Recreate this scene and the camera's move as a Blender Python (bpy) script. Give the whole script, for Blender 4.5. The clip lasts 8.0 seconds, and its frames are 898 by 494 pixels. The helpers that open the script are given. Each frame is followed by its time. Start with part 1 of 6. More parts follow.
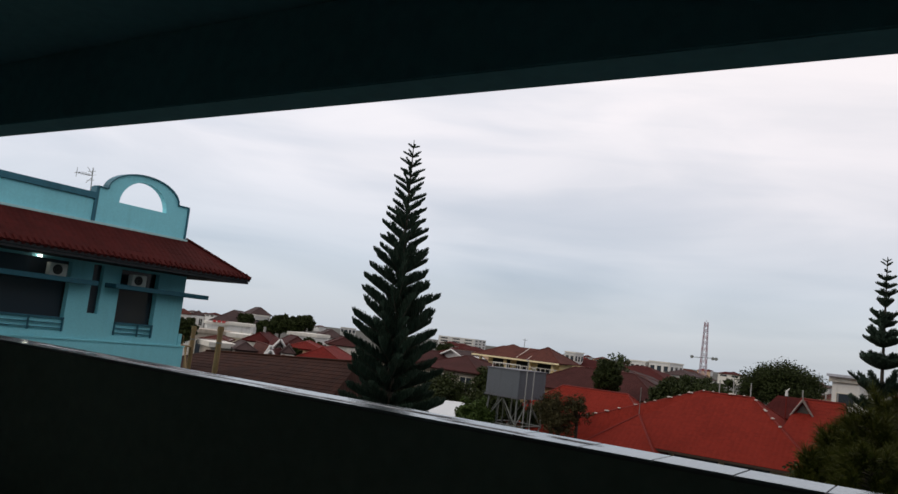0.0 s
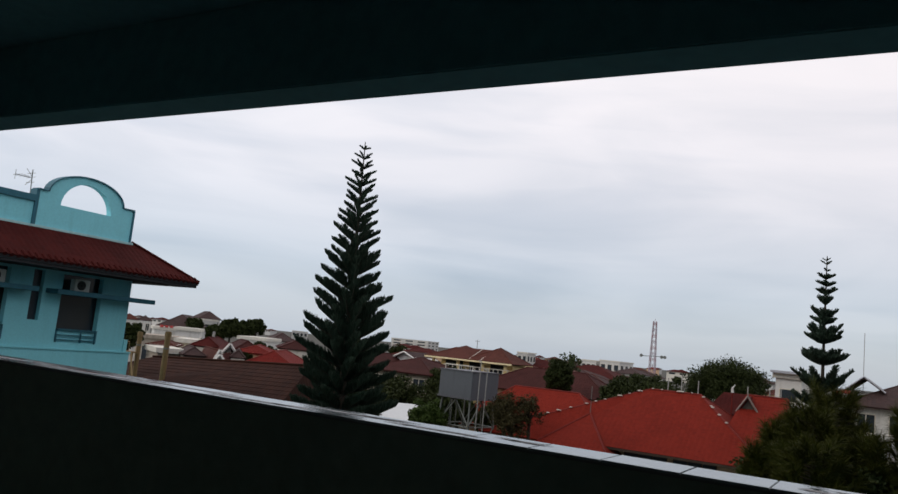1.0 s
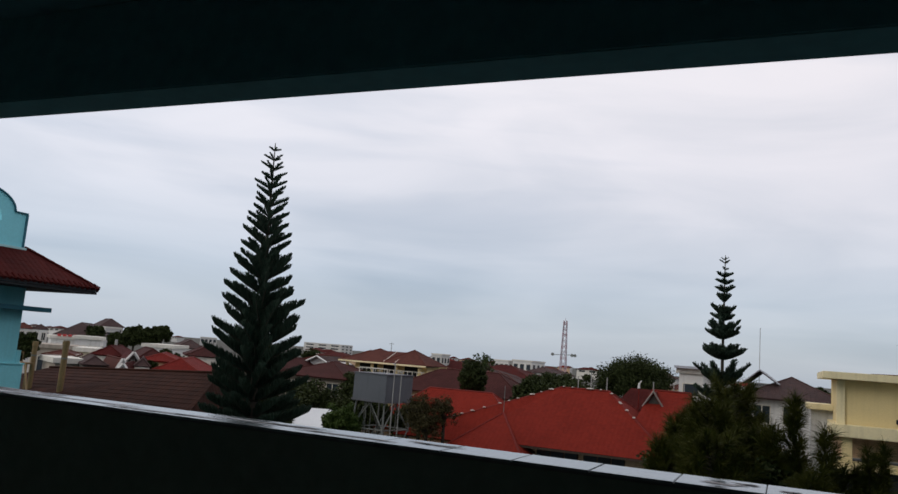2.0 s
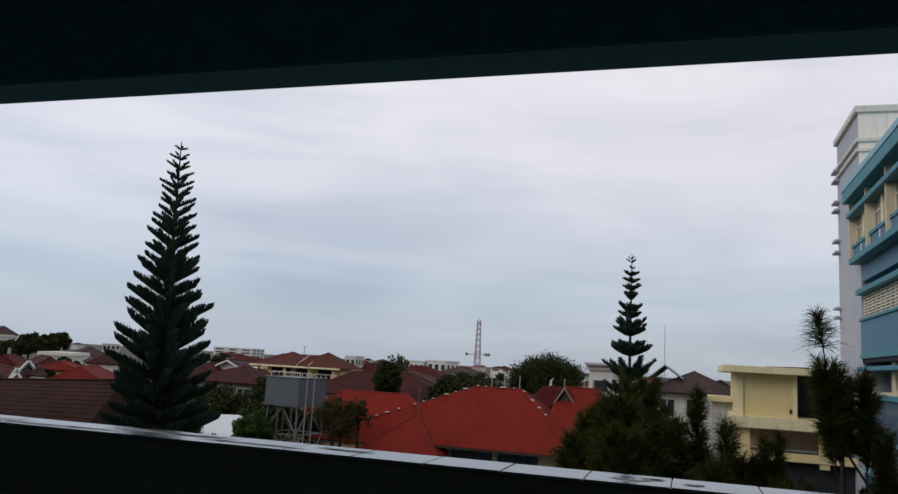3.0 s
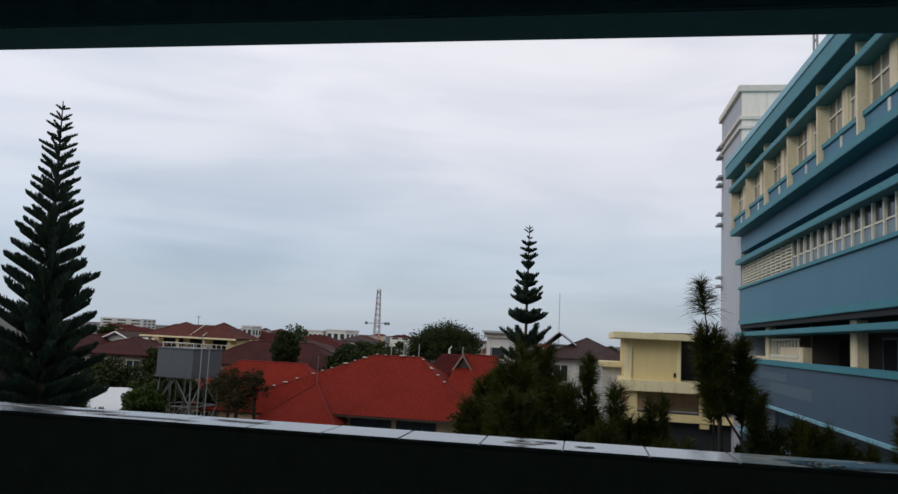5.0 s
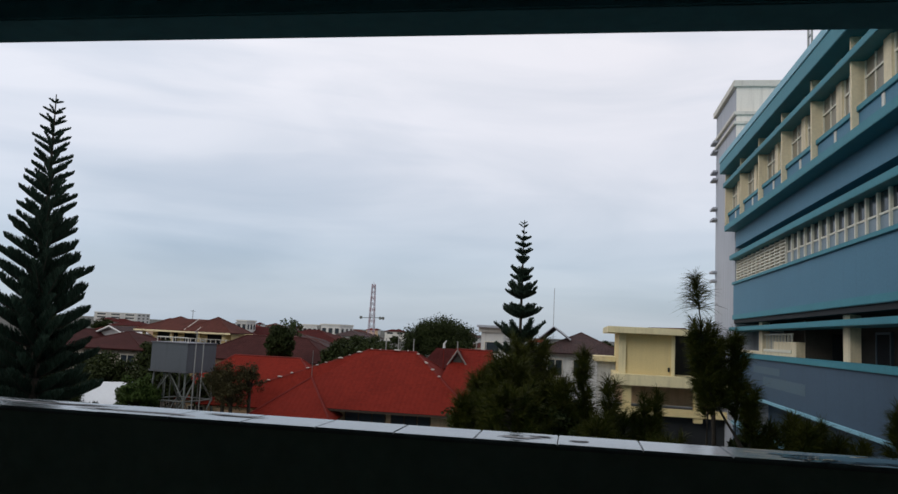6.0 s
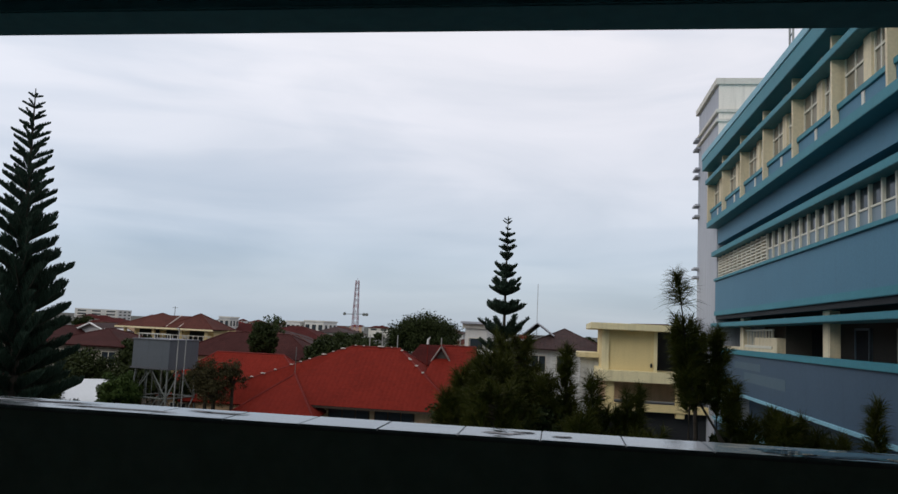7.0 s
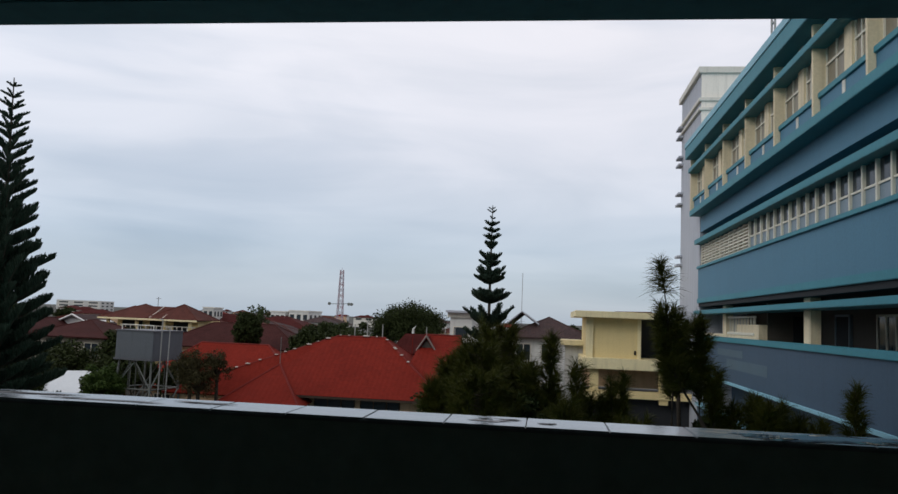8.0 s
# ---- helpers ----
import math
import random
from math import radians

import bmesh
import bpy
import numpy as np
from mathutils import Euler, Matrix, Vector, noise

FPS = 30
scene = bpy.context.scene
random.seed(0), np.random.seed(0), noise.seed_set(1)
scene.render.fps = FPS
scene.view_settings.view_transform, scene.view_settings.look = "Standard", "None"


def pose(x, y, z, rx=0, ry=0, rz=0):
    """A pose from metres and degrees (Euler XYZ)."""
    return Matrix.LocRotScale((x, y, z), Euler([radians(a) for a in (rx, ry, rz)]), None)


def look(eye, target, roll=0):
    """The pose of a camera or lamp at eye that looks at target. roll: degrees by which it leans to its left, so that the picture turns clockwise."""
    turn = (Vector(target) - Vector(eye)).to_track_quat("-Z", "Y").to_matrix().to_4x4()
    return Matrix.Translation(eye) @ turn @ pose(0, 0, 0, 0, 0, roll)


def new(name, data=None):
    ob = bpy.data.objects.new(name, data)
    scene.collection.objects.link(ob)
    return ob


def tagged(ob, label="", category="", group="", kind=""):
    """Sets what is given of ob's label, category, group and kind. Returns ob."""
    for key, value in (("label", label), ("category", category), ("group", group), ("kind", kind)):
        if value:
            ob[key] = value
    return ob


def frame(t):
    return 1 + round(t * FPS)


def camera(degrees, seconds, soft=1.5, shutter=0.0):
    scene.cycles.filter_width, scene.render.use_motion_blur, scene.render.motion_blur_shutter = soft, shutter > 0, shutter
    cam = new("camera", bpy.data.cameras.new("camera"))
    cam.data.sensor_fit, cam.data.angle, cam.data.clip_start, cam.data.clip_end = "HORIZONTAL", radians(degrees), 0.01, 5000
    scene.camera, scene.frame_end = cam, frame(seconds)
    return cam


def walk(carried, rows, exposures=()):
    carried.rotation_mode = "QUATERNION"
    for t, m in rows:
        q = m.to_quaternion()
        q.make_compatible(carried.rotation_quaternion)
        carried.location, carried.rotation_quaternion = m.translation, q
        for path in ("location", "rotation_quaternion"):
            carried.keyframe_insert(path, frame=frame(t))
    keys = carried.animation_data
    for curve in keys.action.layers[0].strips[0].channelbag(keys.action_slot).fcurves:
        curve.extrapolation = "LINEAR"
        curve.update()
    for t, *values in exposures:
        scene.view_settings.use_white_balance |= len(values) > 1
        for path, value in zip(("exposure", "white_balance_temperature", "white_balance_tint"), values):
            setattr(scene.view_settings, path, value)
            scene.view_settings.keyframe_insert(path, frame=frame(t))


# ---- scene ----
H = 8.4  # height of the eye over the ground; the builders below give heights from eye level
cam = camera(59.95, 8.0, soft=1.5)
# seconds, metres towards the parapet, metres up, yaw, pitch, roll
ROWS = [
    (0, -0.11, -0.016, 33.74, 6.71, 6.55),
    (0.5, -0.1, -0.015, 32.41, 6.94, 6.20),
    (1, -0.08, -0.012, 30.25, 7.22, 5.78),
    (1.5, -0.07, -0.01, 27.13, 7.56, 5.17),
    (3, -0.01, 0, 17.51, 8.45, 3.27),
    (3.5, 0, 0, 14.50, 8.29, 2.85),
    (4, 0, 0, 12.18, 7.64, 2.63),
    (4.5, 0, 0, 10.64, 7.00, 2.63),
    (6, 0, 0, 9.61, 6.19, 2.76),
    (6.5, 0, 0, 9.05, 6.12, 2.75),
    (7, 0, 0, 8.41, 5.98, 2.70),
    (7.5, 0, 0, 7.77, 5.66, 2.53),
    (8, -0.02, 0, 7.24, 5.23, 2.31),
]
walk(cam, [(t, pose(0, y, H + z, 90 + pitch, 0, yaw) @ pose(0, 0, 0, 0, 0, roll)) for t, y, z, yaw, pitch, roll in ROWS],
     exposures=[(0.0, 0.12, 7000, 10), (1.5, 0.06, 6800, 9), (3.0, -0.09, 6600, 9), (4.0, -0.07, 6580, 8), (6.0, 0.02, 6520, 7), (8.0, 0.03, 6520, 7)])

# ---- light ----
world = bpy.data.worlds.new("overcast_sky")
scene.world = world
world.use_nodes = True
wn, wl = world.node_tree.nodes, world.node_tree.links
wn.clear()
w_out = wn.new("ShaderNodeOutputWorld")
w_add = wn.new("ShaderNodeAddShader")
w_sky = wn.new("ShaderNodeTexSky")
w_sky.sky_type, w_sky.sun_disc = "NISHITA", False
w_sky.sun_elevation, w_sky.sun_rotation = radians(28), radians(227)
w_sky_bg = wn.new("ShaderNodeBackground")
w_sky_bg.inputs["Strength"].default_value = 0.02
w_cloud_bg = wn.new("ShaderNodeBackground")
w_cloud_bg.inputs["Strength"].default_value = 1.0
w_tc = wn.new("ShaderNodeTexCoord")
w_map = wn.new("ShaderNodeMapping")
w_map.inputs["Scale"].default_value = (1.0, 1.0, 4.5)
w_map.inputs["Rotation"].default_value = (0.06, -0.05, 0.4)
w_noise = wn.new("ShaderNodeTexNoise")
w_noise.inputs["Scale"].default_value = 2.2
w_noise.inputs["Detail"].default_value = 6.0
w_noise.inputs["Roughness"].default_value = 0.5
w_noise.inputs["Distortion"].default_value = 0.6
w_sep = wn.new("ShaderNodeSeparateXYZ")
w_grad = wn.new("ShaderNodeValToRGB")
for pos, col in ((0.0, (0.385, 0.46, 0.55, 1)), (0.09, (0.44, 0.512, 0.612, 1)), (0.20, (0.665, 0.69, 0.755, 1)), (0.42, (0.805, 0.81, 0.85, 1))):
    e = w_grad.color_ramp.elements[0] if pos == 0.0 else w_grad.color_ramp.elements.new(pos)
    e.position, e.color = pos, col
while len(w_grad.color_ramp.elements) > 4:
    w_grad.color_ramp.elements.remove(w_grad.color_ramp.elements[-1])
w_band = wn.new("ShaderNodeValToRGB")
w_band.color_ramp.elements[0].position, w_band.color_ramp.elements[0].color = 0.36, (0.885, 0.90, 0.93, 1)
w_band.color_ramp.elements[1].position, w_band.color_ramp.elements[1].color = 0.60, (1.045, 1.03, 1.04, 1)
w_mul = wn.new("ShaderNodeMix")
w_mul.data_type, w_mul.blend_type = "RGBA", "MULTIPLY"
w_mul.inputs[0].default_value = 1.0
w_map2 = wn.new("ShaderNodeMapping")
w_map2.inputs["Scale"].default_value = (1.0, 1.0, 8.0)
w_map2.inputs["Rotation"].default_value = (-0.05, 0.07, 1.1)
w_noise2 = wn.new("ShaderNodeTexNoise")
w_noise2.inputs["Scale"].default_value = 2.3
w_noise2.inputs["Detail"].default_value = 4.0
w_noise2.inputs["Roughness"].default_value = 0.42
w_noise2.inputs["Distortion"].default_value = 0.4
w_band2 = wn.new("ShaderNodeValToRGB")
w_band2.color_ramp.elements[0].position, w_band2.color_ramp.elements[0].color = 0.34, (0.885, 0.895, 0.93, 1)
w_band2.color_ramp.elements[1].position, w_band2.color_ramp.elements[1].color = 0.50, (1.02, 1.0, 1.01, 1)
w_mul2 = wn.new("ShaderNodeMix")
w_mul2.data_type, w_mul2.blend_type = "RGBA", "MULTIPLY"
w_mul2.inputs[0].default_value = 1.0
wl.new(w_tc.outputs["Generated"], w_map2.inputs["Vector"])
wl.new(w_map2.outputs["Vector"], w_noise2.inputs["Vector"])
wl.new(w_noise2.outputs["Fac"], w_band2.inputs["Fac"])
wl.new(w_tc.outputs["Generated"], w_map.inputs["Vector"])
wl.new(w_map.outputs["Vector"], w_noise.inputs["Vector"])
wl.new(w_tc.outputs["Generated"], w_sep.inputs[0])
wl.new(w_sep.outputs["Z"], w_grad.inputs["Fac"])
wl.new(w_noise.outputs["Fac"], w_band.inputs["Fac"])
wl.new(w_grad.outputs["Color"], w_mul.inputs[6])
wl.new(w_band.outputs["Color"], w_mul.inputs[7])
wl.new(w_mul.outputs[2], w_mul2.inputs[6])
wl.new(w_band2.outputs["Color"], w_mul2.inputs[7])
# the cloud is thinner and rosier towards the low sun in the west
w_glow = wn.new("ShaderNodeMapRange")
w_glow.inputs["From Min"].default_value, w_glow.inputs["From Max"].default_value = 0.05, -0.75
w_tint = wn.new("ShaderNodeMix")
w_tint.data_type = "RGBA"
w_tint.inputs[6].default_value = (1.008, 0.984, 0.970, 1)
w_tint.inputs[7].default_value = (1.055, 1.065, 1.072, 1)
w_mul3 = wn.new("ShaderNodeMix")
w_mul3.data_type, w_mul3.blend_type = "RGBA", "MULTIPLY"
w_mul3.inputs[0].default_value = 1.0
wl.new(w_sep.outputs["X"], w_glow.inputs["Value"])
wl.new(w_glow.outputs["Result"], w_tint.inputs[0])
wl.new(w_mul2.outputs[2], w_mul3.inputs[6])
wl.new(w_tint.outputs[2], w_mul3.inputs[7])
wl.new(w_mul3.outputs[2], w_cloud_bg.inputs["Color"])
wl.new(w_sky.outputs["Color"], w_sky_bg.inputs["Color"])
wl.new(w_sky_bg.outputs[0], w_add.inputs[0])
wl.new(w_cloud_bg.outputs[0], w_add.inputs[1])
wl.new(w_add.outputs[0], w_out.inputs["Surface"])

sun_data = bpy.data.lights.new("sun", "SUN")
sun_data.energy, sun_data.angle, sun_data.color = 0.65, radians(24), (1.0, 0.95, 0.88)
sun_ob = new("sun", sun_data)
sun_ob.matrix_world = look((-52, -48, 38), (0, 0, 0))


# ---- materials ----
def mat(name, col, rough=0.7, metal=0.0, var=0.18, fine=12.0, coarse=0.5, bump=0.15, streak=0.0, stain=(0.35, 0.33, 0.3), island=0.0, spec=0.25):
    """A worn surface: grain at two scales, optional rain streaks, and a fine relief."""
    m = bpy.data.materials.new(name)
    m.use_nodes = True
    n, l = m.node_tree.nodes, m.node_tree.links
    b = n["Principled BSDF"]
    b.inputs["Roughness"].default_value, b.inputs["Metallic"].default_value = rough, metal
    b.inputs["Specular IOR Level"].default_value = spec
    tc = n.new("ShaderNodeTexCoord")
    n1, n2 = n.new("ShaderNodeTexNoise"), n.new("ShaderNodeTexNoise")
    n1.inputs["Scale"].default_value, n1.inputs["Detail"].default_value = fine, 5.0
    n2.inputs["Scale"].default_value, n2.inputs["Detail"].default_value = coarse, 4.0
    l.new(tc.outputs["Object"], n1.inputs["Vector"])
    l.new(tc.outputs["Object"], n2.inputs["Vector"])
    add = n.new("ShaderNodeMath")
    add.operation = "ADD"
    l.new(n1.outputs["Fac"], add.inputs[0])
    l.new(n2.outputs["Fac"], add.inputs[1])
    last = add.outputs[0]
    if island:
        g = n.new("ShaderNodeNewGeometry")
        sc = n.new("ShaderNodeMath")
        sc.operation = "MULTIPLY_ADD"
        sc.inputs[1].default_value = island
        l.new(g.outputs["Random Per Island"], sc.inputs[0])
        l.new(last, sc.inputs[2])
        last = sc.outputs[0]
    r = n.new("ShaderNodeMapRange")
    r.inputs["From Min"].default_value, r.inputs["From Max"].default_value = 0.6, 1.4 + island
    r.inputs["To Min"].default_value, r.inputs["To Max"].default_value = 1 - var, 1 + var
    l.new(last, r.inputs["Value"])
    mul = n.new("ShaderNodeMix")
    mul.data_type, mul.blend_type = "RGBA", "MULTIPLY"
    mul.inputs[0].default_value = 1.0
    mul.inputs[6].default_value = (*col, 1)
    l.new(r.outputs["Result"], mul.inputs[7])
    colour = mul.outputs[2]
    if streak:
        mp, n3 = n.new("ShaderNodeMapping"), n.new("ShaderNodeTexNoise")
        mp.inputs["Scale"].default_value = (2.2, 2.2, 0.18)
        n3.inputs["Scale"].default_value, n3.inputs["Detail"].default_value = 1.6, 6.0
        ramp = n.new("ShaderNodeMapRange")
        ramp.inputs["From Min"].default_value, ramp.inputs["From Max"].default_value = 0.5, 0.75
        ramp.inputs["To Min"].default_value, ramp.inputs["To Max"].default_value = 0.0, streak
        mix = n.new("ShaderNodeMix")
        mix.data_type = "RGBA"
        mix.inputs[7].default_value = (*[c * s for c, s in zip(col, stain)], 1)
        l.new(tc.outputs["Object"], mp.inputs["Vector"])
        l.new(mp.outputs["Vector"], n3.inputs["Vector"])
        l.new(n3.outputs["Fac"], ramp.inputs["Value"])
        l.new(ramp.outputs["Result"], mix.inputs[0])
        l.new(colour, mix.inputs[6])
        colour = mix.outputs[2]
    l.new(colour, b.inputs["Base Color"])
    if bump:
        bp = n.new("ShaderNodeBump")
        bp.inputs["Strength"].default_value, bp.inputs["Distance"].default_value = bump, 0.02
        l.new(n1.outputs["Fac"], bp.inputs["Height"])
        l.new(bp.outputs["Normal"], b.inputs["Normal"])
    return m


def roof_mat(name, col, alt, tile=0.28, course=0.34, rough=0.75, dirt=0.35):
    """Clay pantiles: rolls across the slope, a shade for each tile, moss and soot in patches."""
    m = bpy.data.materials.new(name)
    m.use_nodes = True
    n, l = m.node_tree.nodes, m.node_tree.links
    b = n["Principled BSDF"]
    b.inputs["Roughness"].default_value = rough
    b.inputs["Specular IOR Level"].default_value = 0.05
    uv = n.new("ShaderNodeUVMap")
    br = n.new("ShaderNodeTexBrick")
    br.offset = 0.0
    for key, value in (("Scale", 1.0), ("Mortar Size", 0.012), ("Mortar Smooth", 0.3), ("Bias", 0.0), ("Brick Width", tile), ("Row Height", course)):
        br.inputs[key].default_value = value
    br.inputs["Color1"].default_value, br.inputs["Color2"].default_value = (*col, 1), (*alt, 1)
    br.inputs["Mortar"].default_value = (*[c * 0.95 for c in col], 1)
    l.new(uv.outputs["UV"], br.inputs["Vector"])
    tc, n1 = n.new("ShaderNodeTexCoord"), n.new("ShaderNodeTexNoise")
    n1.inputs["Scale"].default_value, n1.inputs["Detail"].default_value = 0.45, 7.0
    n1.inputs["Roughness"].default_value = 0.65
    l.new(tc.outputs["Object"], n1.inputs["Vector"])
    rr = n.new("ShaderNodeMapRange")
    rr.inputs["From Min"].default_value, rr.inputs["From Max"].default_value = 0.45, 0.75
    rr.inputs["To Max"].default_value = dirt
    l.new(n1.outputs["Fac"], rr.inputs["Value"])
    mix = n.new("ShaderNodeMix")
    mix.data_type = "RGBA"
    mix.inputs[7].default_value = (*[0.35 * c for c in col], 1)
    l.new(rr.outputs["Result"], mix.inputs[0])
    l.new(br.outputs["Color"], mix.inputs[6])
    n2, rg, grain = n.new("ShaderNodeTexNoise"), n.new("ShaderNodeMapRange"), n.new("ShaderNodeMix")
    n2.inputs["Scale"].default_value, n2.inputs["Detail"].default_value, n2.inputs["Roughness"].default_value = 5.0, 6.0, 0.7
    l.new(tc.outputs["Object"], n2.inputs["Vector"])
    rg.inputs["From Min"].default_value, rg.inputs["From Max"].default_value = 0.3, 0.7
    rg.inputs["To Min"].default_value, rg.inputs["To Max"].default_value = 0.84, 1.14
    l.new(n2.outputs["Fac"], rg.inputs["Value"])
    grain.data_type, grain.blend_type = "RGBA", "MULTIPLY"
    grain.inputs[0].default_value = 1.0
    l.new(mix.outputs[2], grain.inputs[6])
    l.new(rg.outputs["Result"], grain.inputs[7])
    l.new(grain.outputs[2], b.inputs["Base Color"])
    wave = n.new("ShaderNodeTexWave")
    wave.wave_type, wave.bands_direction = "BANDS", "X"
    wave.inputs["Scale"].default_value = 0.314 / tile
    l.new(uv.outputs["UV"], wave.inputs["Vector"])
    bp = n.new("ShaderNodeBump")
    bp.inputs["Strength"].default_value, bp.inputs["Distance"].default_value = 0.28, 0.04
    l.new(wave.outputs["Fac"], bp.inputs["Height"])
    l.new(bp.outputs["Normal"], b.inputs["Normal"])
    return m


def glass_mat(name, tint=(0.03, 0.04, 0.05)):
    m = bpy.data.materials.new(name)
    m.use_nodes = True
    b = m.node_tree.nodes["Principled BSDF"]
    b.inputs["Base Color"].default_value = (*tint, 1)
    b.inputs["Roughness"].default_value = 0.12
    b.inputs["IOR"].default_value = 1.33
    return m


def wet_tile_mat():
    """White glazed tile with rain water standing on it in long puddles."""
    m = bpy.data.materials.new("wet_white_tile")
    m.use_nodes = True
    n, l = m.node_tree.nodes, m.node_tree.links
    b = n["Principled BSDF"]
    tc, mp, n1, n2 = n.new("ShaderNodeTexCoord"), n.new("ShaderNodeMapping"), n.new("ShaderNodeTexNoise"), n.new("ShaderNodeTexNoise")
    inf = n.new("ShaderNodeObjectInfo")
    geo = n.new("ShaderNodeNewGeometry")
    mp.inputs["Scale"].default_value = (2.6, 14.0, 1.0)
    n1.inputs["Scale"].default_value, n1.inputs["Detail"].default_value = 1.0, 4.0
    n2.inputs["Scale"].default_value, n2.inputs["Detail"].default_value = 18.0, 5.0
    l.new(geo.outputs["Position"], mp.inputs["Vector"])
    l.new(mp.outputs["Vector"], n1.inputs["Vector"])
    l.new(geo.outputs["Position"], n2.inputs["Vector"])
    r = n.new("ShaderNodeMapRange")
    r.inputs["From Min"].default_value, r.inputs["From Max"].default_value = 0.56, 0.62
    l.new(n1.outputs["Fac"], r.inputs["Value"])
    shade = n.new("ShaderNodeMapRange")
    shade.inputs["To Min"].default_value, shade.inputs["To Max"].default_value = 0.85, 1.0
    l.new(inf.outputs["Random"], shade.inputs["Value"])
    base = n.new("ShaderNodeMix")
    base.data_type, base.blend_type = "RGBA", "MULTIPLY"
    base.inputs[0].default_value = 1.0
    base.inputs[6].default_value = (0.23, 0.262, 0.278, 1)
    l.new(shade.outputs["Result"], base.inputs[7])
    mix = n.new("ShaderNodeMix")
    mix.data_type = "RGBA"
    mix.inputs[7].default_value = (0.12, 0.13, 0.14, 1)
    l.new(r.outputs["Result"], mix.inputs[0])
    l.new(base.outputs[2], mix.inputs[6])
    l.new(mix.outputs[2], b.inputs["Base Color"])
    rough = n.new("ShaderNodeMapRange")
    rough.inputs["To Min"].default_value, rough.inputs["To Max"].default_value = 0.12, 0.03
    l.new(r.outputs["Result"], rough.inputs["Value"])
    l.new(rough.outputs["Result"], b.inputs["Roughness"])
    bp = n.new("ShaderNodeBump")
    bp.inputs["Strength"].default_value, bp.inputs["Distance"].default_value = 0.05, 0.01
    l.new(n2.outputs["Fac"], bp.inputs["Height"])
    l.new(bp.outputs["Normal"], b.inputs["Normal"])
    return m


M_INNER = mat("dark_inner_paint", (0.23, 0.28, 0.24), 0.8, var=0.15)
M_CEIL = mat("dark_teal_paint", (0.12, 0.32, 0.36), 0.8, var=0.15)
M_FLOOR = mat("dark_floor", (0.20, 0.20, 0.19), 0.5)
M_TILE = wet_tile_mat()
M_GROUT = mat("tile_grout", (0.16, 0.16, 0.16), 0.9)
M_TEAL = mat("turquoise_wall_paint", (0.225, 0.62, 0.70), 0.6, var=0.10, streak=0.10, coarse=0.3)
M_TEALD = mat("dark_turquoise_trim", (0.03, 0.14, 0.19), 0.55, var=0.12, streak=0.3)
M_TEALL = mat("pale_turquoise_edge", (0.38, 0.58, 0.60), 0.6, var=0.1, streak=0.3)
M_BLUE = mat("blue_wall_paint", (0.070, 0.18, 0.265), 0.6, var=0.10, streak=0.08, coarse=0.3)
# greyer hue than M_BLUE, with the lower wall's shade mixed into it
M_BLUEG = mat("grey_blue_wall_with_shade", (0.048, 0.085, 0.130), 0.6, var=0.12, streak=0.12, coarse=0.3)
M_BLUET = mat("teal_trim_paint", (0.042, 0.20, 0.25), 0.55, var=0.12, streak=0.12)
M_BLUEL = mat("light_blue_fascia", (0.22, 0.43, 0.52), 0.55, var=0.10, streak=0.12)
M_CREAM = mat("cream_wall_paint", (0.70, 0.60, 0.42), 0.7, var=0.12, streak=0.45, coarse=0.6)
M_YELL = mat("yellow_cream_paint", (0.72, 0.58, 0.30), 0.7, var=0.08, streak=0.10)
M_YELLP = mat("pale_yellow_slab", (0.78, 0.68, 0.42), 0.7, var=0.08, streak=0.3)
M_GREYW = mat("pale_grey_tower_paint", (0.40, 0.42, 0.47), 0.7, var=0.08, streak=0.3)
M_OFFW = mat("off_white_trim", (0.62, 0.60, 0.54), 0.7, var=0.08, streak=0.3)
M_TOWER = mat("lit_tower_front", (0.80, 0.75, 0.67), 0.7, var=0.08, streak=0.3)
M_WHITE = mat("white_wall_paint", (0.62, 0.62, 0.60), 0.7, var=0.10, streak=0.35)
M_BEIGE = mat("grimy_beige_plaster", (0.34, 0.30, 0.25), 0.8, var=0.2, streak=0.5)
M_PEACH = mat("peach_wall_paint", (0.62, 0.42, 0.26), 0.7, var=0.10, streak=0.3)
# near-black that paints in shade in recesses, doorways and under eaves
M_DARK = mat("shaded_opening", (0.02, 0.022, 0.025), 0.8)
M_FRAME = mat("painted_window_frame", (0.66, 0.62, 0.52), 0.5, var=0.08)
M_PANEL = mat("grey_blue_window_panel", (0.16, 0.21, 0.25), 0.35, var=0.1)
M_GLASS = glass_mat("dark_window_glass")
M_BLIND = mat("warm_window_blind", (0.22, 0.19, 0.14), 0.35, var=0.2, spec=0.5)
M_AC = mat("ac_casing", (0.55, 0.55, 0.52), 0.45, var=0.06)
M_GRILLE = mat("black_fan_grille", (0.015, 0.016, 0.017), 0.6)
M_STEEL = mat("galvanised_steel", (0.155, 0.168, 0.158), 0.55, metal=0.2, var=0.25, fine=20)
M_TANK = mat("grey_tank_panel", (0.098, 0.110, 0.127), 0.55, var=0.10, streak=0.25)
M_TANKD = mat("dark_grey_tank_panel", (0.10, 0.105, 0.12), 0.55, var=0.12, streak=0.3)
M_PIPE = mat("pale_pipe", (0.30, 0.30, 0.29), 0.5, var=0.15)
M_RUSTY = mat("yellow_steel", (0.20, 0.135, 0.06), 0.6, var=0.3, fine=9)
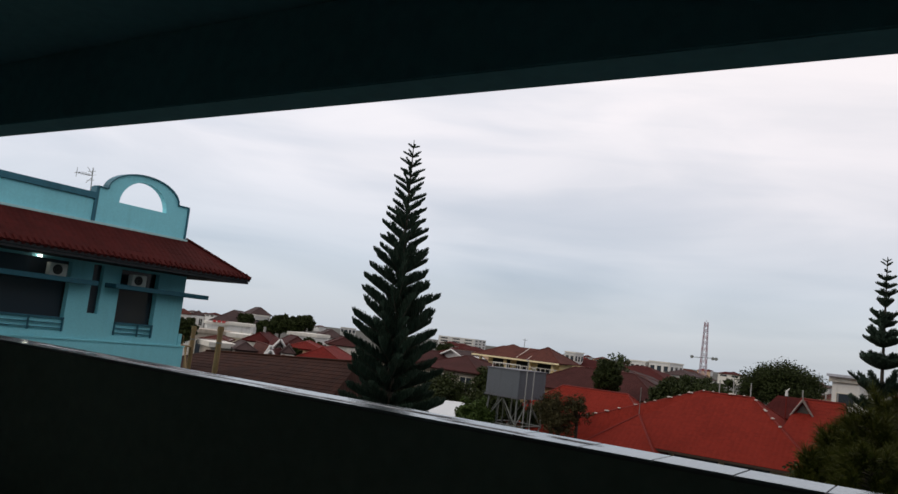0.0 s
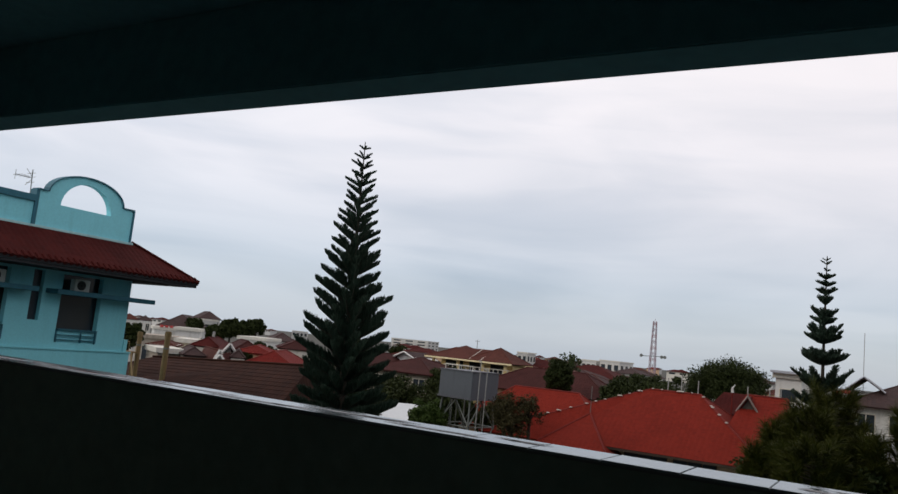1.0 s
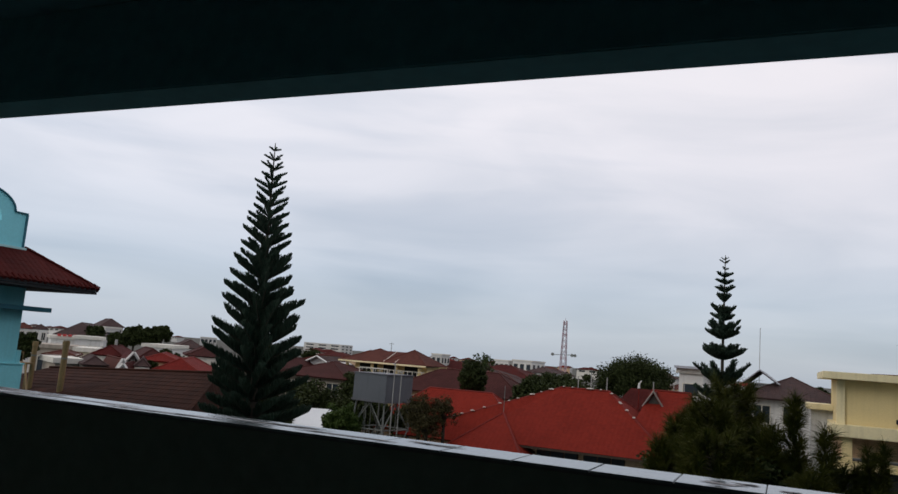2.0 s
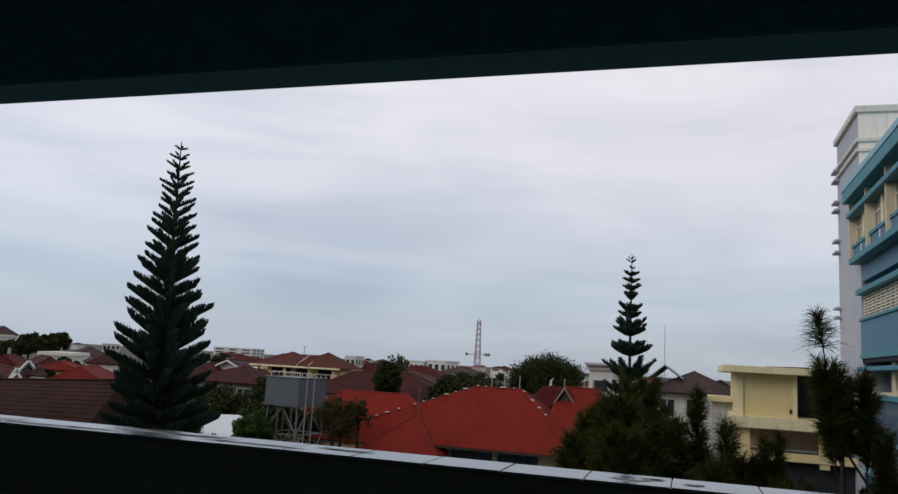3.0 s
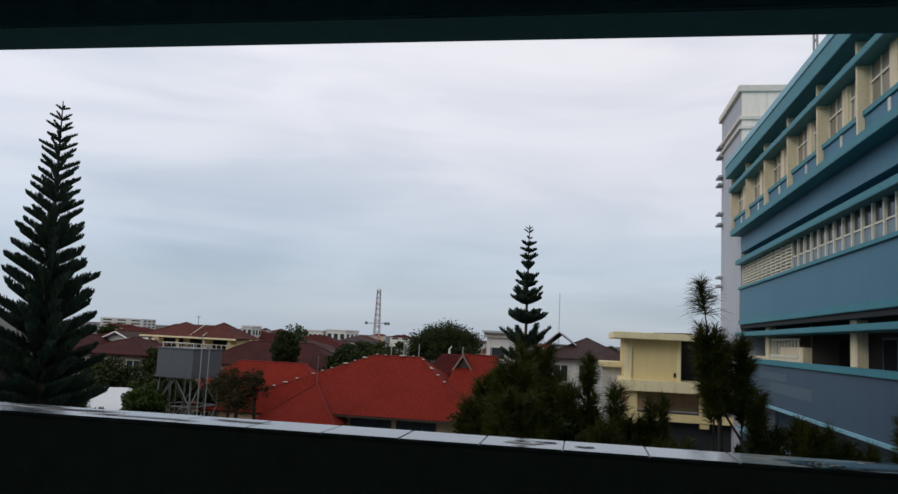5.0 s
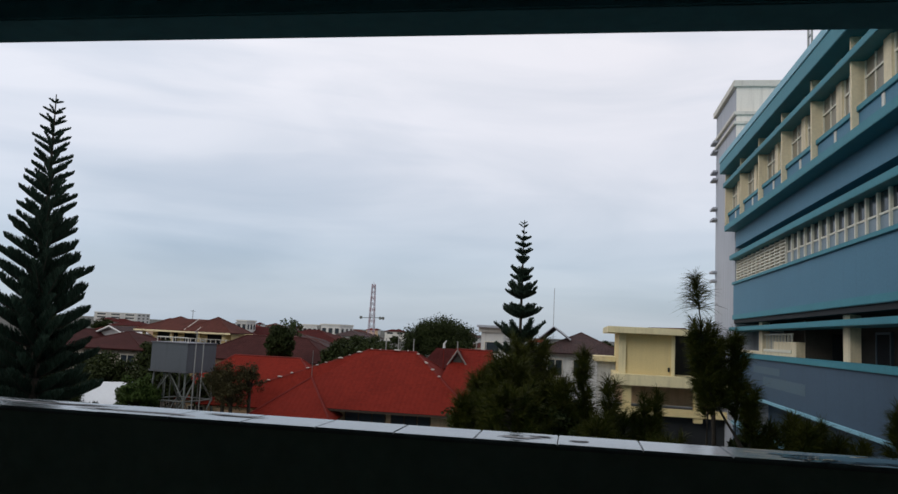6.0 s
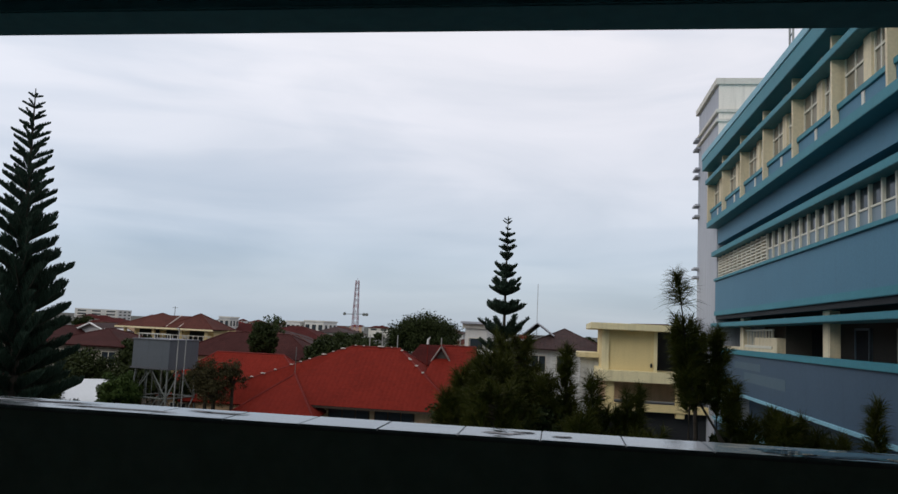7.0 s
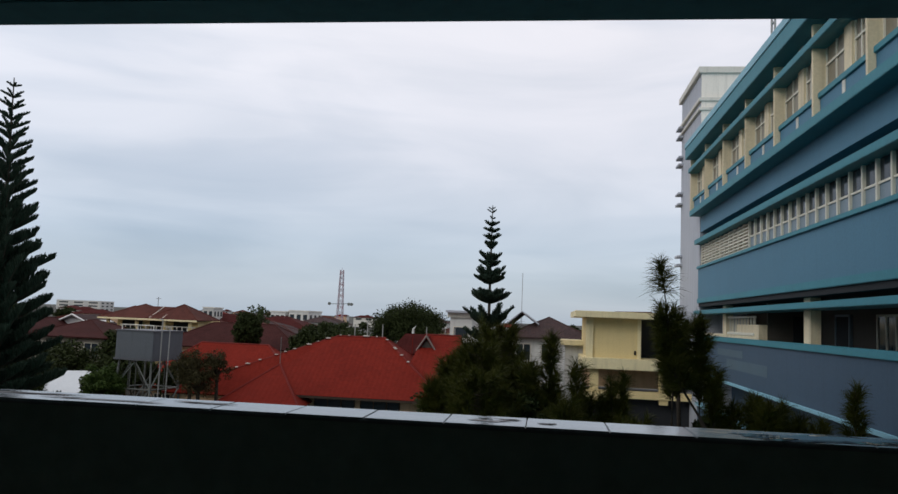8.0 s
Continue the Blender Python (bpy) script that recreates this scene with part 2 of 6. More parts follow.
M_RED = roof_mat("bright_red_roof_tiles", (0.180, 0.0195, 0.012), (0.160, 0.0175, 0.011), dirt=0.3)
M_RED2 = roof_mat("worn_red_roof_tiles", (0.15, 0.017, 0.013), (0.13, 0.015, 0.012), dirt=0.5)
M_MAROON = roof_mat("maroon_roof_tiles", (0.066, 0.0115, 0.010), (0.054, 0.010, 0.009), dirt=0.7)
M_BROWN = roof_mat("brown_roof_tiles", (0.095, 0.034, 0.026), (0.076, 0.028, 0.023), tile=0.3, course=0.4, dirt=0.6)
M_HALL = roof_mat("weathered_hall_tiles", (0.046, 0.019, 0.013), (0.030, 0.014, 0.011), tile=0.3, course=0.42, dirt=0.85)
M_DULL = roof_mat("dull_maroon_roof_tiles", (0.058, 0.020, 0.018), (0.048, 0.017, 0.016), dirt=0.6)
M_DKROOF = roof_mat("dark_roof_tiles", (0.07, 0.045, 0.043), (0.055, 0.04, 0.04), dirt=0.5)
M_RIDGE = mat("ridge_cap_tiles", (0.15, 0.016, 0.011), 0.8, var=0.3, fine=6)
M_MORTAR = mat("white_mortar_blob", (0.55, 0.50, 0.45), 0.8)
M_CREAMW = mat("pale_cream_plaster", (0.58, 0.52, 0.40), 0.8, var=0.12, streak=0.4)
M_SIGN = mat("red_sign_paint", (0.45, 0.05, 0.05), 0.5)
# wood made dark to paint in the shade band under the red eaves
M_WOOD = mat("wood_dark_for_shade", (0.05, 0.032, 0.022), 0.6, var=0.25)
M_BOARD = mat("weathered_grey_board", (0.22, 0.19, 0.17), 0.8, var=0.2)
M_SHEET = mat("pale_metal_sheet", (0.55, 0.58, 0.60), 0.45, var=0.12)
M_LEAF = mat("broad_leaves", (0.040, 0.058, 0.020), 0.6, var=0.45, fine=3.0, bump=0.0, island=0.8, spec=0.08)
M_LEAFB = mat("bright_leaves", (0.045, 0.074, 0.017), 0.55, var=0.45, fine=3.0, bump=0.0, island=0.8, spec=0.08)
M_LEAFD = mat("dark_leaves", (0.024, 0.033, 0.010), 0.65, var=0.4, fine=3.0, bump=0.0, island=0.8, spec=0.08)
M_LEAFO = mat("olive_brown_leaves", (0.046, 0.040, 0.017), 0.65, var=0.45, fine=3.0, bump=0.0, island=0.8, spec=0.08)
M_PATCH = mat("pale_blue_patch", (0.075, 0.120, 0.155), 0.6, var=0.1)
# taupe lowered in tone so the open corridor looks unlit
M_TAUPE = mat("shaded_taupe", (0.065, 0.058, 0.049), 0.8, var=0.15, streak=0.2)
M_CONIF = mat("conifer_branchlets", (0.027, 0.045, 0.031), 0.6, var=0.45, fine=4.0, bump=0.0, island=0.7, spec=0.08)
M_NEEDLE = mat("pine_needles", (0.044, 0.047, 0.007), 0.55, var=0.4, fine=4.0, bump=0.0, island=0.8, spec=0.08)
M_BARK = mat("bark", (0.045, 0.036, 0.028), 0.9, var=0.4, fine=9, bump=0.6)
M_GROUND = mat("dark_soil_and_grass", (0.06, 0.06, 0.05), 0.95, var=0.4, fine=0.8, coarse=0.05)
# mast red and white pulled towards the sky colour to paint in haze
M_MASTR = mat("red_mast_hazed", (0.36, 0.27, 0.30), 0.6)
M_MASTW = mat("white_mast_hazed", (0.37, 0.33, 0.37), 0.6)
M_HOTEL = mat("pale_concrete", (0.48, 0.48, 0.47), 0.8, var=0.08, streak=0.2)
M_LAMP = bpy.data.materials.new("lit_bulb")
M_LAMP.use_nodes = True
M_LAMP.node_tree.nodes["Principled BSDF"].inputs["Emission Color"].default_value = (1, 0.97, 0.9, 1)
M_LAMP.node_tree.nodes["Principled BSDF"].inputs["Emission Strength"].default_value = 6.0


# ---- builders ----
def thing(name, x, y, z, label, category, group="", kind=""):
    ob = new(name)
    ob.empty_display_size = 0.2
    ob.location = (x, y, z + H)
    return tagged(ob, label, category, group, kind)


def link(name, me, material, parent=None, label=""):
    me.materials.append(material)
    ob = new(name, me)
    if parent is not None:
        ob.parent = parent
        if parent.type == "EMPTY":
            ob.matrix_parent_inverse = Matrix.Translation(-Vector(parent.location))
    if label:
        tagged(ob, label)
    return ob


def part(name, bm, material, parent=None, label=""):
    """Links a bmesh, whose heights count from eye level, as one mesh under a thing or part."""
    bmesh.ops.recalc_face_normals(bm, faces=bm.faces)
    me = bpy.data.meshes.new(name)
    bm.to_mesh(me)
    bm.free()
    me.transform(Matrix.Translation((0, 0, H)))
    return link(name, me, material, parent, label)


def raw(name, verts, faces, material, parent=None, label=""):
    me = bpy.data.meshes.new(name)
    v = np.array(verts, float)
    v[:, 2] += H
    me.from_pydata(v.tolist(), [], faces)
    return link(name, me, material, parent, label)


def box(bm, x0, x1, y0, y1, z0, z1, bevel=0.0):
    r = bmesh.ops.create_cube(bm, size=1.0)
    for v in r["verts"]:
        v.co = ((x0 + x1) / 2 + v.co.x * (x1 - x0), (y0 + y1) / 2 + v.co.y * (y1 - y0), (z0 + z1) / 2 + v.co.z * (z1 - z0))
    if bevel:
        edges = {e for v in r["verts"] for e in v.link_edges}
        bmesh.ops.bevel(bm, geom=list(edges), offset=bevel, segments=2, affect="EDGES")
    return bm


def boxes(*dims, bevel=0.0):
    bm = bmesh.new()
    for d in dims:
        box(bm, *d, bevel=bevel)
    return bm


def tube(bm, a, b, r0, r1=None, n=8):
    """A tapered round bar from a to b."""
    a, b = Vector(a), Vector(b)
    r1 = r0 if r1 is None else r1
    d = b - a
    bmesh.ops.create_cone(bm, cap_ends=True, segments=n, radius1=r0, radius2=r1, depth=d.length,
                          matrix=Matrix.Translation((a + b) / 2) @ d.to_track_quat("Z", "Y").to_matrix().to_4x4())
    return bm


def tubes(*bars, n=6):
    bm = bmesh.new()
    for a, b, r in bars:
        tube(bm, a, b, r, n=n)
    return bm


def slab(bm, quad, thick):
    """A closed plate below a polygon."""
    n = (Vector(quad[1]) - Vector(quad[0])).cross(Vector(quad[-1]) - Vector(quad[0])).normalized()
    if n.z < 0:
        n = -n
    top = [bm.verts.new(q) for q in quad]
    low = [bm.verts.new(Vector(q) - n * thick) for q in quad]
    bm.faces.new(top)
    bm.faces.new(low[::-1])
    for i in range(len(quad)):
        j = (i + 1) % len(quad)
        bm.faces.new((top[i], low[i], low[j], top[j]))


def roof_slope(name, eave_a, eave_b, ridge_b, ridge_a, material, parent, course=0.34, lap=0.007, thick=0.1, label=""):
    """One slope of a tiled roof, laid in lapped courses on a closed deck."""
    ea, eb, ra, rb = (Vector(p) for p in (eave_a, eave_b, ridge_a, ridge_b))
    along = (eb - ea).normalized()
    up = (ra + rb) / 2 - (ea + eb) / 2
    up = up - along * up.dot(along)
    length = up.length
    up.normalize()
    nrm = along.cross(up)
    if nrm.z < 0:
        nrm = -nrm
    bm = bmesh.new()
    uv = bm.loops.layers.uv.new("UVMap")

    def face(points):
        f = bm.faces.new([bm.verts.new(p) for p in points])
        for lp in f.loops:
            d = lp.vert.co - ea
            lp[uv].uv = (d.dot(along), d.dot(up))

    rows = max(2, int(length / course))
    for i in range(rows):
        s, t = i / rows, (i + 1) / rows
        a0, b0, a1, b1 = ea.lerp(ra, s), eb.lerp(rb, s), ea.lerp(ra, t), eb.lerp(rb, t)
        lift = nrm * lap
        face([a0 + lift, b0 + lift, b1 + nrm * 0.002, a1 + nrm * 0.002])
        face([a0 + nrm * 0.002, b0 + nrm * 0.002, b0 + lift, a0 + lift])
    low = [p - nrm * thick for p in (ea, eb, rb, ra)]
    face(low)
    for p, q, r, s in ((ea, eb, low[1], low[0]), (eb, rb, low[2], low[1]), (ra, ea, low[0], low[3]), (rb, ra, low[3], low[2])):
        face([p, q, r, s])
    bmesh.ops.remove_doubles(bm, verts=bm.verts, dist=1e-5)
    me = bpy.data.meshes.new(name)
    bm.to_mesh(me)
    bm.free()
    me.transform(Matrix.Translation((0, 0, H)))
    return link(name, me, material, parent, label)


def ridge_caps(name, a, b, material, parent, r=0.065, step=0.42, pieces=False):
    """A ridge or hip: one rounded run, or half-round caps lapped one by one."""
    a, b = Vector(a), Vector(b)
    if not pieces:
        part(name, tube(bmesh.new(), a, b, r, n=8), material, parent)
        return
    n = max(1, int((b - a).length / step))
    for i in range(n):
        part("ridge_cap", tube(bmesh.new(), a.lerp(b, i / n), a.lerp(b, (i + 1.08) / n), r, r * 0.82, n=8), material, parent)


def hip_roof(parent, x0, x1, y0, y1, ze, zr, over, material, ridge_mat, soffit=M_DARK):
    """A hipped roof over a rectangle, its ridge along the longer side."""
    x0, x1, y0, y1 = x0 - over, x1 + over, y0 - over, y1 + over
    c = [(x0, y0, ze), (x1, y0, ze), (x1, y1, ze), (x0, y1, ze)]
    if x1 - x0 >= y1 - y0:
        h, ym = (y1 - y0) / 2, (y0 + y1) / 2
        p, q = (x0 + h, ym, zr), (x1 - h, ym, zr)
        slopes = [(c[0], c[1], q, p), (c[2], c[3], p, q), (c[3], c[0], p, p), (c[1], c[2], q, q)]
        hips = [(c[0], p), (c[3], p), (c[1], q), (c[2], q), (p, q)]
    else:
        h, xm = (x1 - x0) / 2, (x0 + x1) / 2
        p, q = (xm, y0 + h, zr), (xm, y1 - h, zr)
        slopes = [(c[0], c[1], p, p), (c[2], c[3], q, q), (c[3], c[0], p, q), (c[1], c[2], q, p)]
        hips = [(c[0], p), (c[1], p), (c[2], q), (c[3], q), (p, q)]
    for s in slopes:
        roof_slope("roof_slope", *s, material, parent)
    for a, b in hips:
        ridge_caps("ridge", a, b, ridge_mat, parent)


def window_unit(parent, x0, x1, y, z0, z1, face=-1, panes=2, frame_mat=M_FRAME):
    """A framed window in a wall that faces -y (face -1); x0..x1 wide."""
    w = 0.06
    fr = part("window", boxes((x0, x1, y + face * 0.05, y + 0.04, z1 - w, z1), (x0, x1, y + face * 0.05, y + 0.04, z0, z0 + w),
                              *[(x - w / 2, x + w / 2, y + face * 0.05, y + 0.04, z0 + w, z1 - w) for x in np.linspace(x0 + w / 2, x1 - w / 2, panes + 1)]), frame_mat, parent)
    for i in range(panes):
        a, b = x0 + (x1 - x0) * i / panes, x0 + (x1 - x0) * (i + 1) / panes
        part("pane", boxes((a + w / 2, b - w / 2, y - 0.01, y + 0.02, z0 + w, z1 - w)), M_GLASS, fr)


# ---- plants ----
def frame_of(d):
    d = d / np.linalg.norm(d)
    a = np.cross(d, (0.0, 0.0, 1.0))
    if np.linalg.norm(a) < 1e-3:
        a = np.array((1.0, 0.0, 0.0))
    a = a / np.linalg.norm(a)
    return d, a, np.cross(a, d)


def add_tube(verts, faces, pts, radii, n=6):
    """A tapered bent tube through points, closed at both ends."""
    base = len(verts)
    for i, (p, r) in enumerate(zip(pts, radii)):
        d = np.subtract(pts[min(i + 1, len(pts) - 1)], pts[max(i - 1, 0)])
        _, a, b = frame_of(d)
        for k in range(n):
            t = 2 * math.pi * k / n
            verts.append(np.asarray(p) + r * (math.cos(t) * a + math.sin(t) * b))
    for i in range(len(pts) - 1):
        for k in range(n):
            j = (k + 1) % n
            o = base + i * n
            faces.append((o + k, o + j, o + n + j, o + n + k))
    faces.append(tuple(range(base, base + n))[::-1])
    last = base + (len(pts) - 1) * n
    faces.append(tuple(range(last, last + n)))


def araucaria(x, y, z_top, seed, whorls, lean, label, rope=0.03, girth=0.2, keel=0.75, trunk_r=0.24, dense=0.016):
    """A tall tiered conifer: whorls of arms, each a keeled plume of rope-like branchlets.

    A whorl is (metres below the tip, reach, rise of the arm's end, bend of the arm, number of arms, plume)."""
    rng = np.random.default_rng(seed)
    tree = thing("norfolk_pine", x, y, -H, label, "tree")
    tv, tf = [], []
    zs = np.linspace(-H, z_top, 18)
    add_tube(tv, tf, [(x + lean * (z - z_top), y, z) for z in zs], [trunk_r * (z_top - z) / (z_top + H) + 0.022 for z in zs], 8)
    up = np.array((0.0, 0.0, 1.0))
    starts, ends, radii = [], [], []
    turn = rng.uniform(0, 6)
    for k, reach, rise, bend, arms, plume in whorls:
        z = z_top - k
        turn += 0.63 + rng.uniform(-0.25, 0.25)
        for j in range(arms):
            a = turn + 2 * math.pi * j / arms + rng.uniform(-0.16, 0.16)
            length = reach * rng.uniform(0.76, 1.10)
            lift = rise * rng.uniform(0.82, 1.15) * length / reach
            out = np.array((math.cos(a), math.sin(a), 0.0))
            side = np.array((-math.sin(a), math.cos(a), 0.0))
            root = np.array((x + lean * (z - z_top), y, z + rng.uniform(-0.04, 0.04)))

            def at(q):
                return root + out * length * q + up * lift * q ** bend
            n = 6
            add_tube(tv, tf, [at(i / n) for i in range(n + 1)], [0.012 + 0.03 * min(1.0, length / 2) * (1.1 - i / n) for i in range(n + 1)], 4)
            m = max(10, int(length / dense))
            q = np.clip(0.08 + 0.94 * (np.arange(m) + rng.uniform(0, 1, m)) / m, 0, 1)
            p = root + out * (length * q)[:, None] + up * (lift * q ** bend)[:, None]
            tang = out * length + up * (lift * bend * q ** (bend - 1))[:, None]
            tang /= np.linalg.norm(tang, axis=1)[:, None]
            over = np.cross(np.broadcast_to(side, tang.shape), tang)
            over *= np.sign(over[:, 2:3] + 1e-9)
            t = np.where(rng.uniform(0, 1, m) < 0.5, -1, 1) * rng.uniform(0.1, keel, m)
            radial = over * np.cos(t)[:, None] + side * np.sin(t)[:, None]
            d = tang * rng.uniform(0.55, 0.9, m)[:, None] + radial * rng.uniform(0.5, 0.95, m)[:, None]
            d /= np.linalg.norm(d, axis=1)[:, None]
            ln = girth * plume * (0.40 + 0.60 * (1 - q) ** 0.7) * np.minimum(1.0, 0.35 + 2.6 * q) * rng.uniform(0.75, 1.2, m)
            starts.append(p)
            ends.append(p + d * ln[:, None])
            radii.append(np.full(m, rope * (0.6 + 0.4 * min(1.0, length))))
    raw("trunk", tv, tf, M_BARK, tree)
    p, e, r = np.concatenate(starts), np.concatenate(ends), np.concatenate(radii)[:, None]
    n = len(p)
    d = e - p
    d /= np.linalg.norm(d, axis=1)[:, None]
    u = np.cross(d, rng.normal(size=(n, 3)))
    u /= np.linalg.norm(u, axis=1)[:, None]
    w = np.cross(d, u)
    ring = [u * math.cos(2.0944 * i) + w * math.sin(2.0944 * i) for i in range(3)]
    v = np.stack([p + c * r for c in ring] + [e + c * r * 0.6 for c in ring], 1).reshape(-1, 3)
    f = []
    for i in range(n):
        o = 6 * i
        f += [(o, o + 1, o + 4, o + 3), (o + 1, o + 2, o + 5, o + 4), (o + 2, o, o + 3, o + 5), (o + 3, o + 4, o + 5)]
    raw("crown", v, f, M_CONIF, tree)
    return tree


def leaf_cloud(rng, centres, per, leaf):
    """Small folded leaves scattered through clumps."""
    c = np.repeat(np.array(centres, float), per, axis=0)
    n = len(c)
    d = rng.normal(size=(n, 3))
    d /= np.linalg.norm(d, axis=1)[:, None]
    p = c[:, :3] + d * (c[:, 3] * rng.uniform(0.35, 1.05, n))[:, None] * np.array((1, 1, 0.75))
    u = rng.normal(size=(n, 3))
    u /= np.linalg.norm(u, axis=1)[:, None]
    w = np.cross(u, d + rng.normal(size=(n, 3)) * 0.6)
    w /= np.linalg.norm(w, axis=1)[:, None] + 1e-9
    s = (leaf * rng.uniform(0.6, 1.3, n))[:, None]
    v = np.stack([p - u * s, p + w * s * 0.55, p + u * s, p - w * s * 0.55], 1).reshape(-1, 3)
    f = [(4 * i, 4 * i + 1, 4 * i + 2, 4 * i + 3) for i in range(n)]
    return v, f


def leafy_tree(x, y, z_top, radius, seed, label, material=M_LEAF, flat=0.7, leaf=0.13, clumps=48, per=150, name="broadleaf_tree"):
    """A trunk that forks into limbs, and a crown of leafy clumps with an uneven outline."""
    rng = np.random.default_rng(seed)
    tree = thing(name, x, y, -H, label, "tree")
    zc = z_top - radius * flat
    centres = []
    for _ in range(clumps):
        d = rng.normal(size=3)
        d /= np.linalg.norm(d)
        d[2] = d[2] if d[2] > -0.8 else -d[2] * 0.4
        k = rng.uniform(0.35, 0.86)
        centres.append((x + d[0] * radius * k, y + d[1] * radius * k, zc + d[2] * radius * flat * k, radius * rng.uniform(0.18, 0.34)))
    tv, tf = [], []
    fork = zc - radius * flat * 0.55
    add_tube(tv, tf, [(x, y, -H), (x + 0.1, y, (fork - H) / 2), (x, y + 0.1, fork)], [0.09 * radius + 0.05, 0.075 * radius + 0.04, 0.06 * radius + 0.03])
    for c in centres[:7]:
        mid = ((x + c[0]) / 2, (y + c[1]) / 2, (fork + c[2]) / 2 + 0.1 * radius)
        add_tube(tv, tf, [(x, y + 0.1, fork), mid, c[:3]], [0.045 * radius + 0.02, 0.03 * radius + 0.015, 0.012], 5)
    raw("trunk", tv, tf, M_BARK, tree)
    v, f = leaf_cloud(rng, centres, per, leaf)
    raw("crown", v, f, material, tree)
    return tree


def needle_pine(x, y, z_top, seed, label, width=1.0, tufts=60, depth=4.5, lean=0.0, crook=0.0, crest=0.3, bare=(0.0, 0.0), plume=0.0):
    """A young long-needled pine: thin stem, upturned shoots, each clothed in drooping needles."""
    rng = np.random.default_rng(seed)
    tree = thing("young_pine", x, y, -H, label, "tree")
    tv, tf = [], []

    def stem(z):
        k = z_top - z
        return np.array((x + lean * min(k, 4.0) + crook * min(max(k - 2.6, 0.0), 2.6) + 0.05 * math.sin(k * 1.3 + seed), y, z))

    zs = np.linspace(-H, z_top - 0.15, 22)
    add_tube(tv, tf, [stem(z) for z in zs], [0.012 + 0.06 * (z_top - z) / (z_top + H) for z in zs], 6)
    brushes = []
    up = np.array((0.0, 0.0, 1.0))
    brushes.append((stem(z_top - 0.1), up, 0.30, 70, 0.3))
    if plume:
        for k in np.arange(0.05, plume, 0.07):
            for a in rng.uniform(0, 2 * math.pi, 3):
                brushes.append((stem(z_top - k), up * 0.5 + np.array((math.cos(a), math.sin(a), 0.0)) * 0.95 * min(1.0, 0.35 + k), 0.36 + 0.30 * k / plume, 14, 0.04))
    for i in range(tufts):
        k = crest + depth * (i + rng.uniform(0, 1)) / tufts
        if bare[0] < k < bare[1]:
            continue
        p0 = stem(z_top - k)
        a = 2.4 * i + rng.uniform(-0.4, 0.4)
        reach = width * (0.40 + 0.60 * min(1.0, k / (0.45 * depth))) * rng.uniform(0.45, 1.1)
        out = np.array((math.cos(a), math.sin(a), 0.0))
        p1 = p0 + out * reach * 0.6 + up * 0.12 * reach
        p2 = p0 + out * reach + up * ((0.35 + rng.uniform(0, 0.4)) * reach + 0.08)
        add_tube(tv, tf, [p0, p1, p2], [0.02, 0.014, 0.008], 4)
        brushes.append((p2, p2 - p1, 0.34, 80, 0.35))
        brushes.append(((p1 + p2) / 2, p2 - p0, 0.30, 50, 0.25))
    raw("trunk", tv, tf, M_BARK, tree)
    count = np.array([b[3] for b in brushes])
    p, d = np.repeat([b[0] for b in brushes], count, 0), np.repeat([b[1] / np.linalg.norm(b[1]) for b in brushes], count, 0)
    ln, run = np.repeat([b[2] for b in brushes], count), np.repeat([b[4] for b in brushes], count)
    n = len(p)
    rnd = rng.normal(size=(n, 3))
    radial = np.cross(d, rnd)
    radial /= np.linalg.norm(radial, axis=1)[:, None]
    q = p - d * (run * rng.uniform(0, 1, n))[:, None]
    e = d + radial * rng.uniform(0.2, 1.15, n)[:, None]
    e /= np.linalg.norm(e, axis=1)[:, None]
    ln = (ln * rng.uniform(0.7, 1.2, n))[:, None]
    sag = e - up * rng.uniform(0.35, 0.8, n)[:, None]
    sag /= np.linalg.norm(sag, axis=1)[:, None]
    m = q + e * ln * 0.6
    t = m + sag * ln * 0.45
    w = np.cross(e, rng.normal(size=(n, 3)))
    w = w / (np.linalg.norm(w, axis=1)[:, None] + 1e-9) * 0.0055
    v = np.stack([q - w, q + w, m + w, m - w, t], 1).reshape(-1, 3)
    f = []
    for i in range(n):
        o = 5 * i
        f += [(o, o + 1, o + 2, o + 3), (o + 3, o + 2, o + 4)]
    raw("needles", v, f, M_NEEDLE, tree)
    return tree


# ---- setting ----
g_bm = bmesh.new()
bmesh.ops.create_grid(g_bm, x_segments=24, y_segments=24, size=3000)
for v in g_bm.verts:
    v.co.z = -H
tagged(part("ground", g_bm, M_GROUND), "dark soil, yards and lanes between the houses", "ground", kind="structure")

# the open corridor that the camera stands in
X0, X1 = -16.0, 8.0
tagged(part("floor", boxes((X0, X1, -1.6, 3.12, -1.75, -1.45)), M_FLOOR), "dark corridor floor slab", "floor", kind="structure")
tagged(part("ceiling", boxes((X0, X1, -1.6, 3.12, 1.75, 2.0)), M_CEIL), "unlit dark corridor ceiling", "ceiling", kind="structure")
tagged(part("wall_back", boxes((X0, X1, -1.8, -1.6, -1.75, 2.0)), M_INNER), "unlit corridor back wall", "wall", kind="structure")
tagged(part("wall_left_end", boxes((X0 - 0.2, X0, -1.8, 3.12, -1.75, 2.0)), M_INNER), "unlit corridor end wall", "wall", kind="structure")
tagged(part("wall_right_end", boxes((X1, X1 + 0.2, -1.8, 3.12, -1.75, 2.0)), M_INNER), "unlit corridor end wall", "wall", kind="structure")
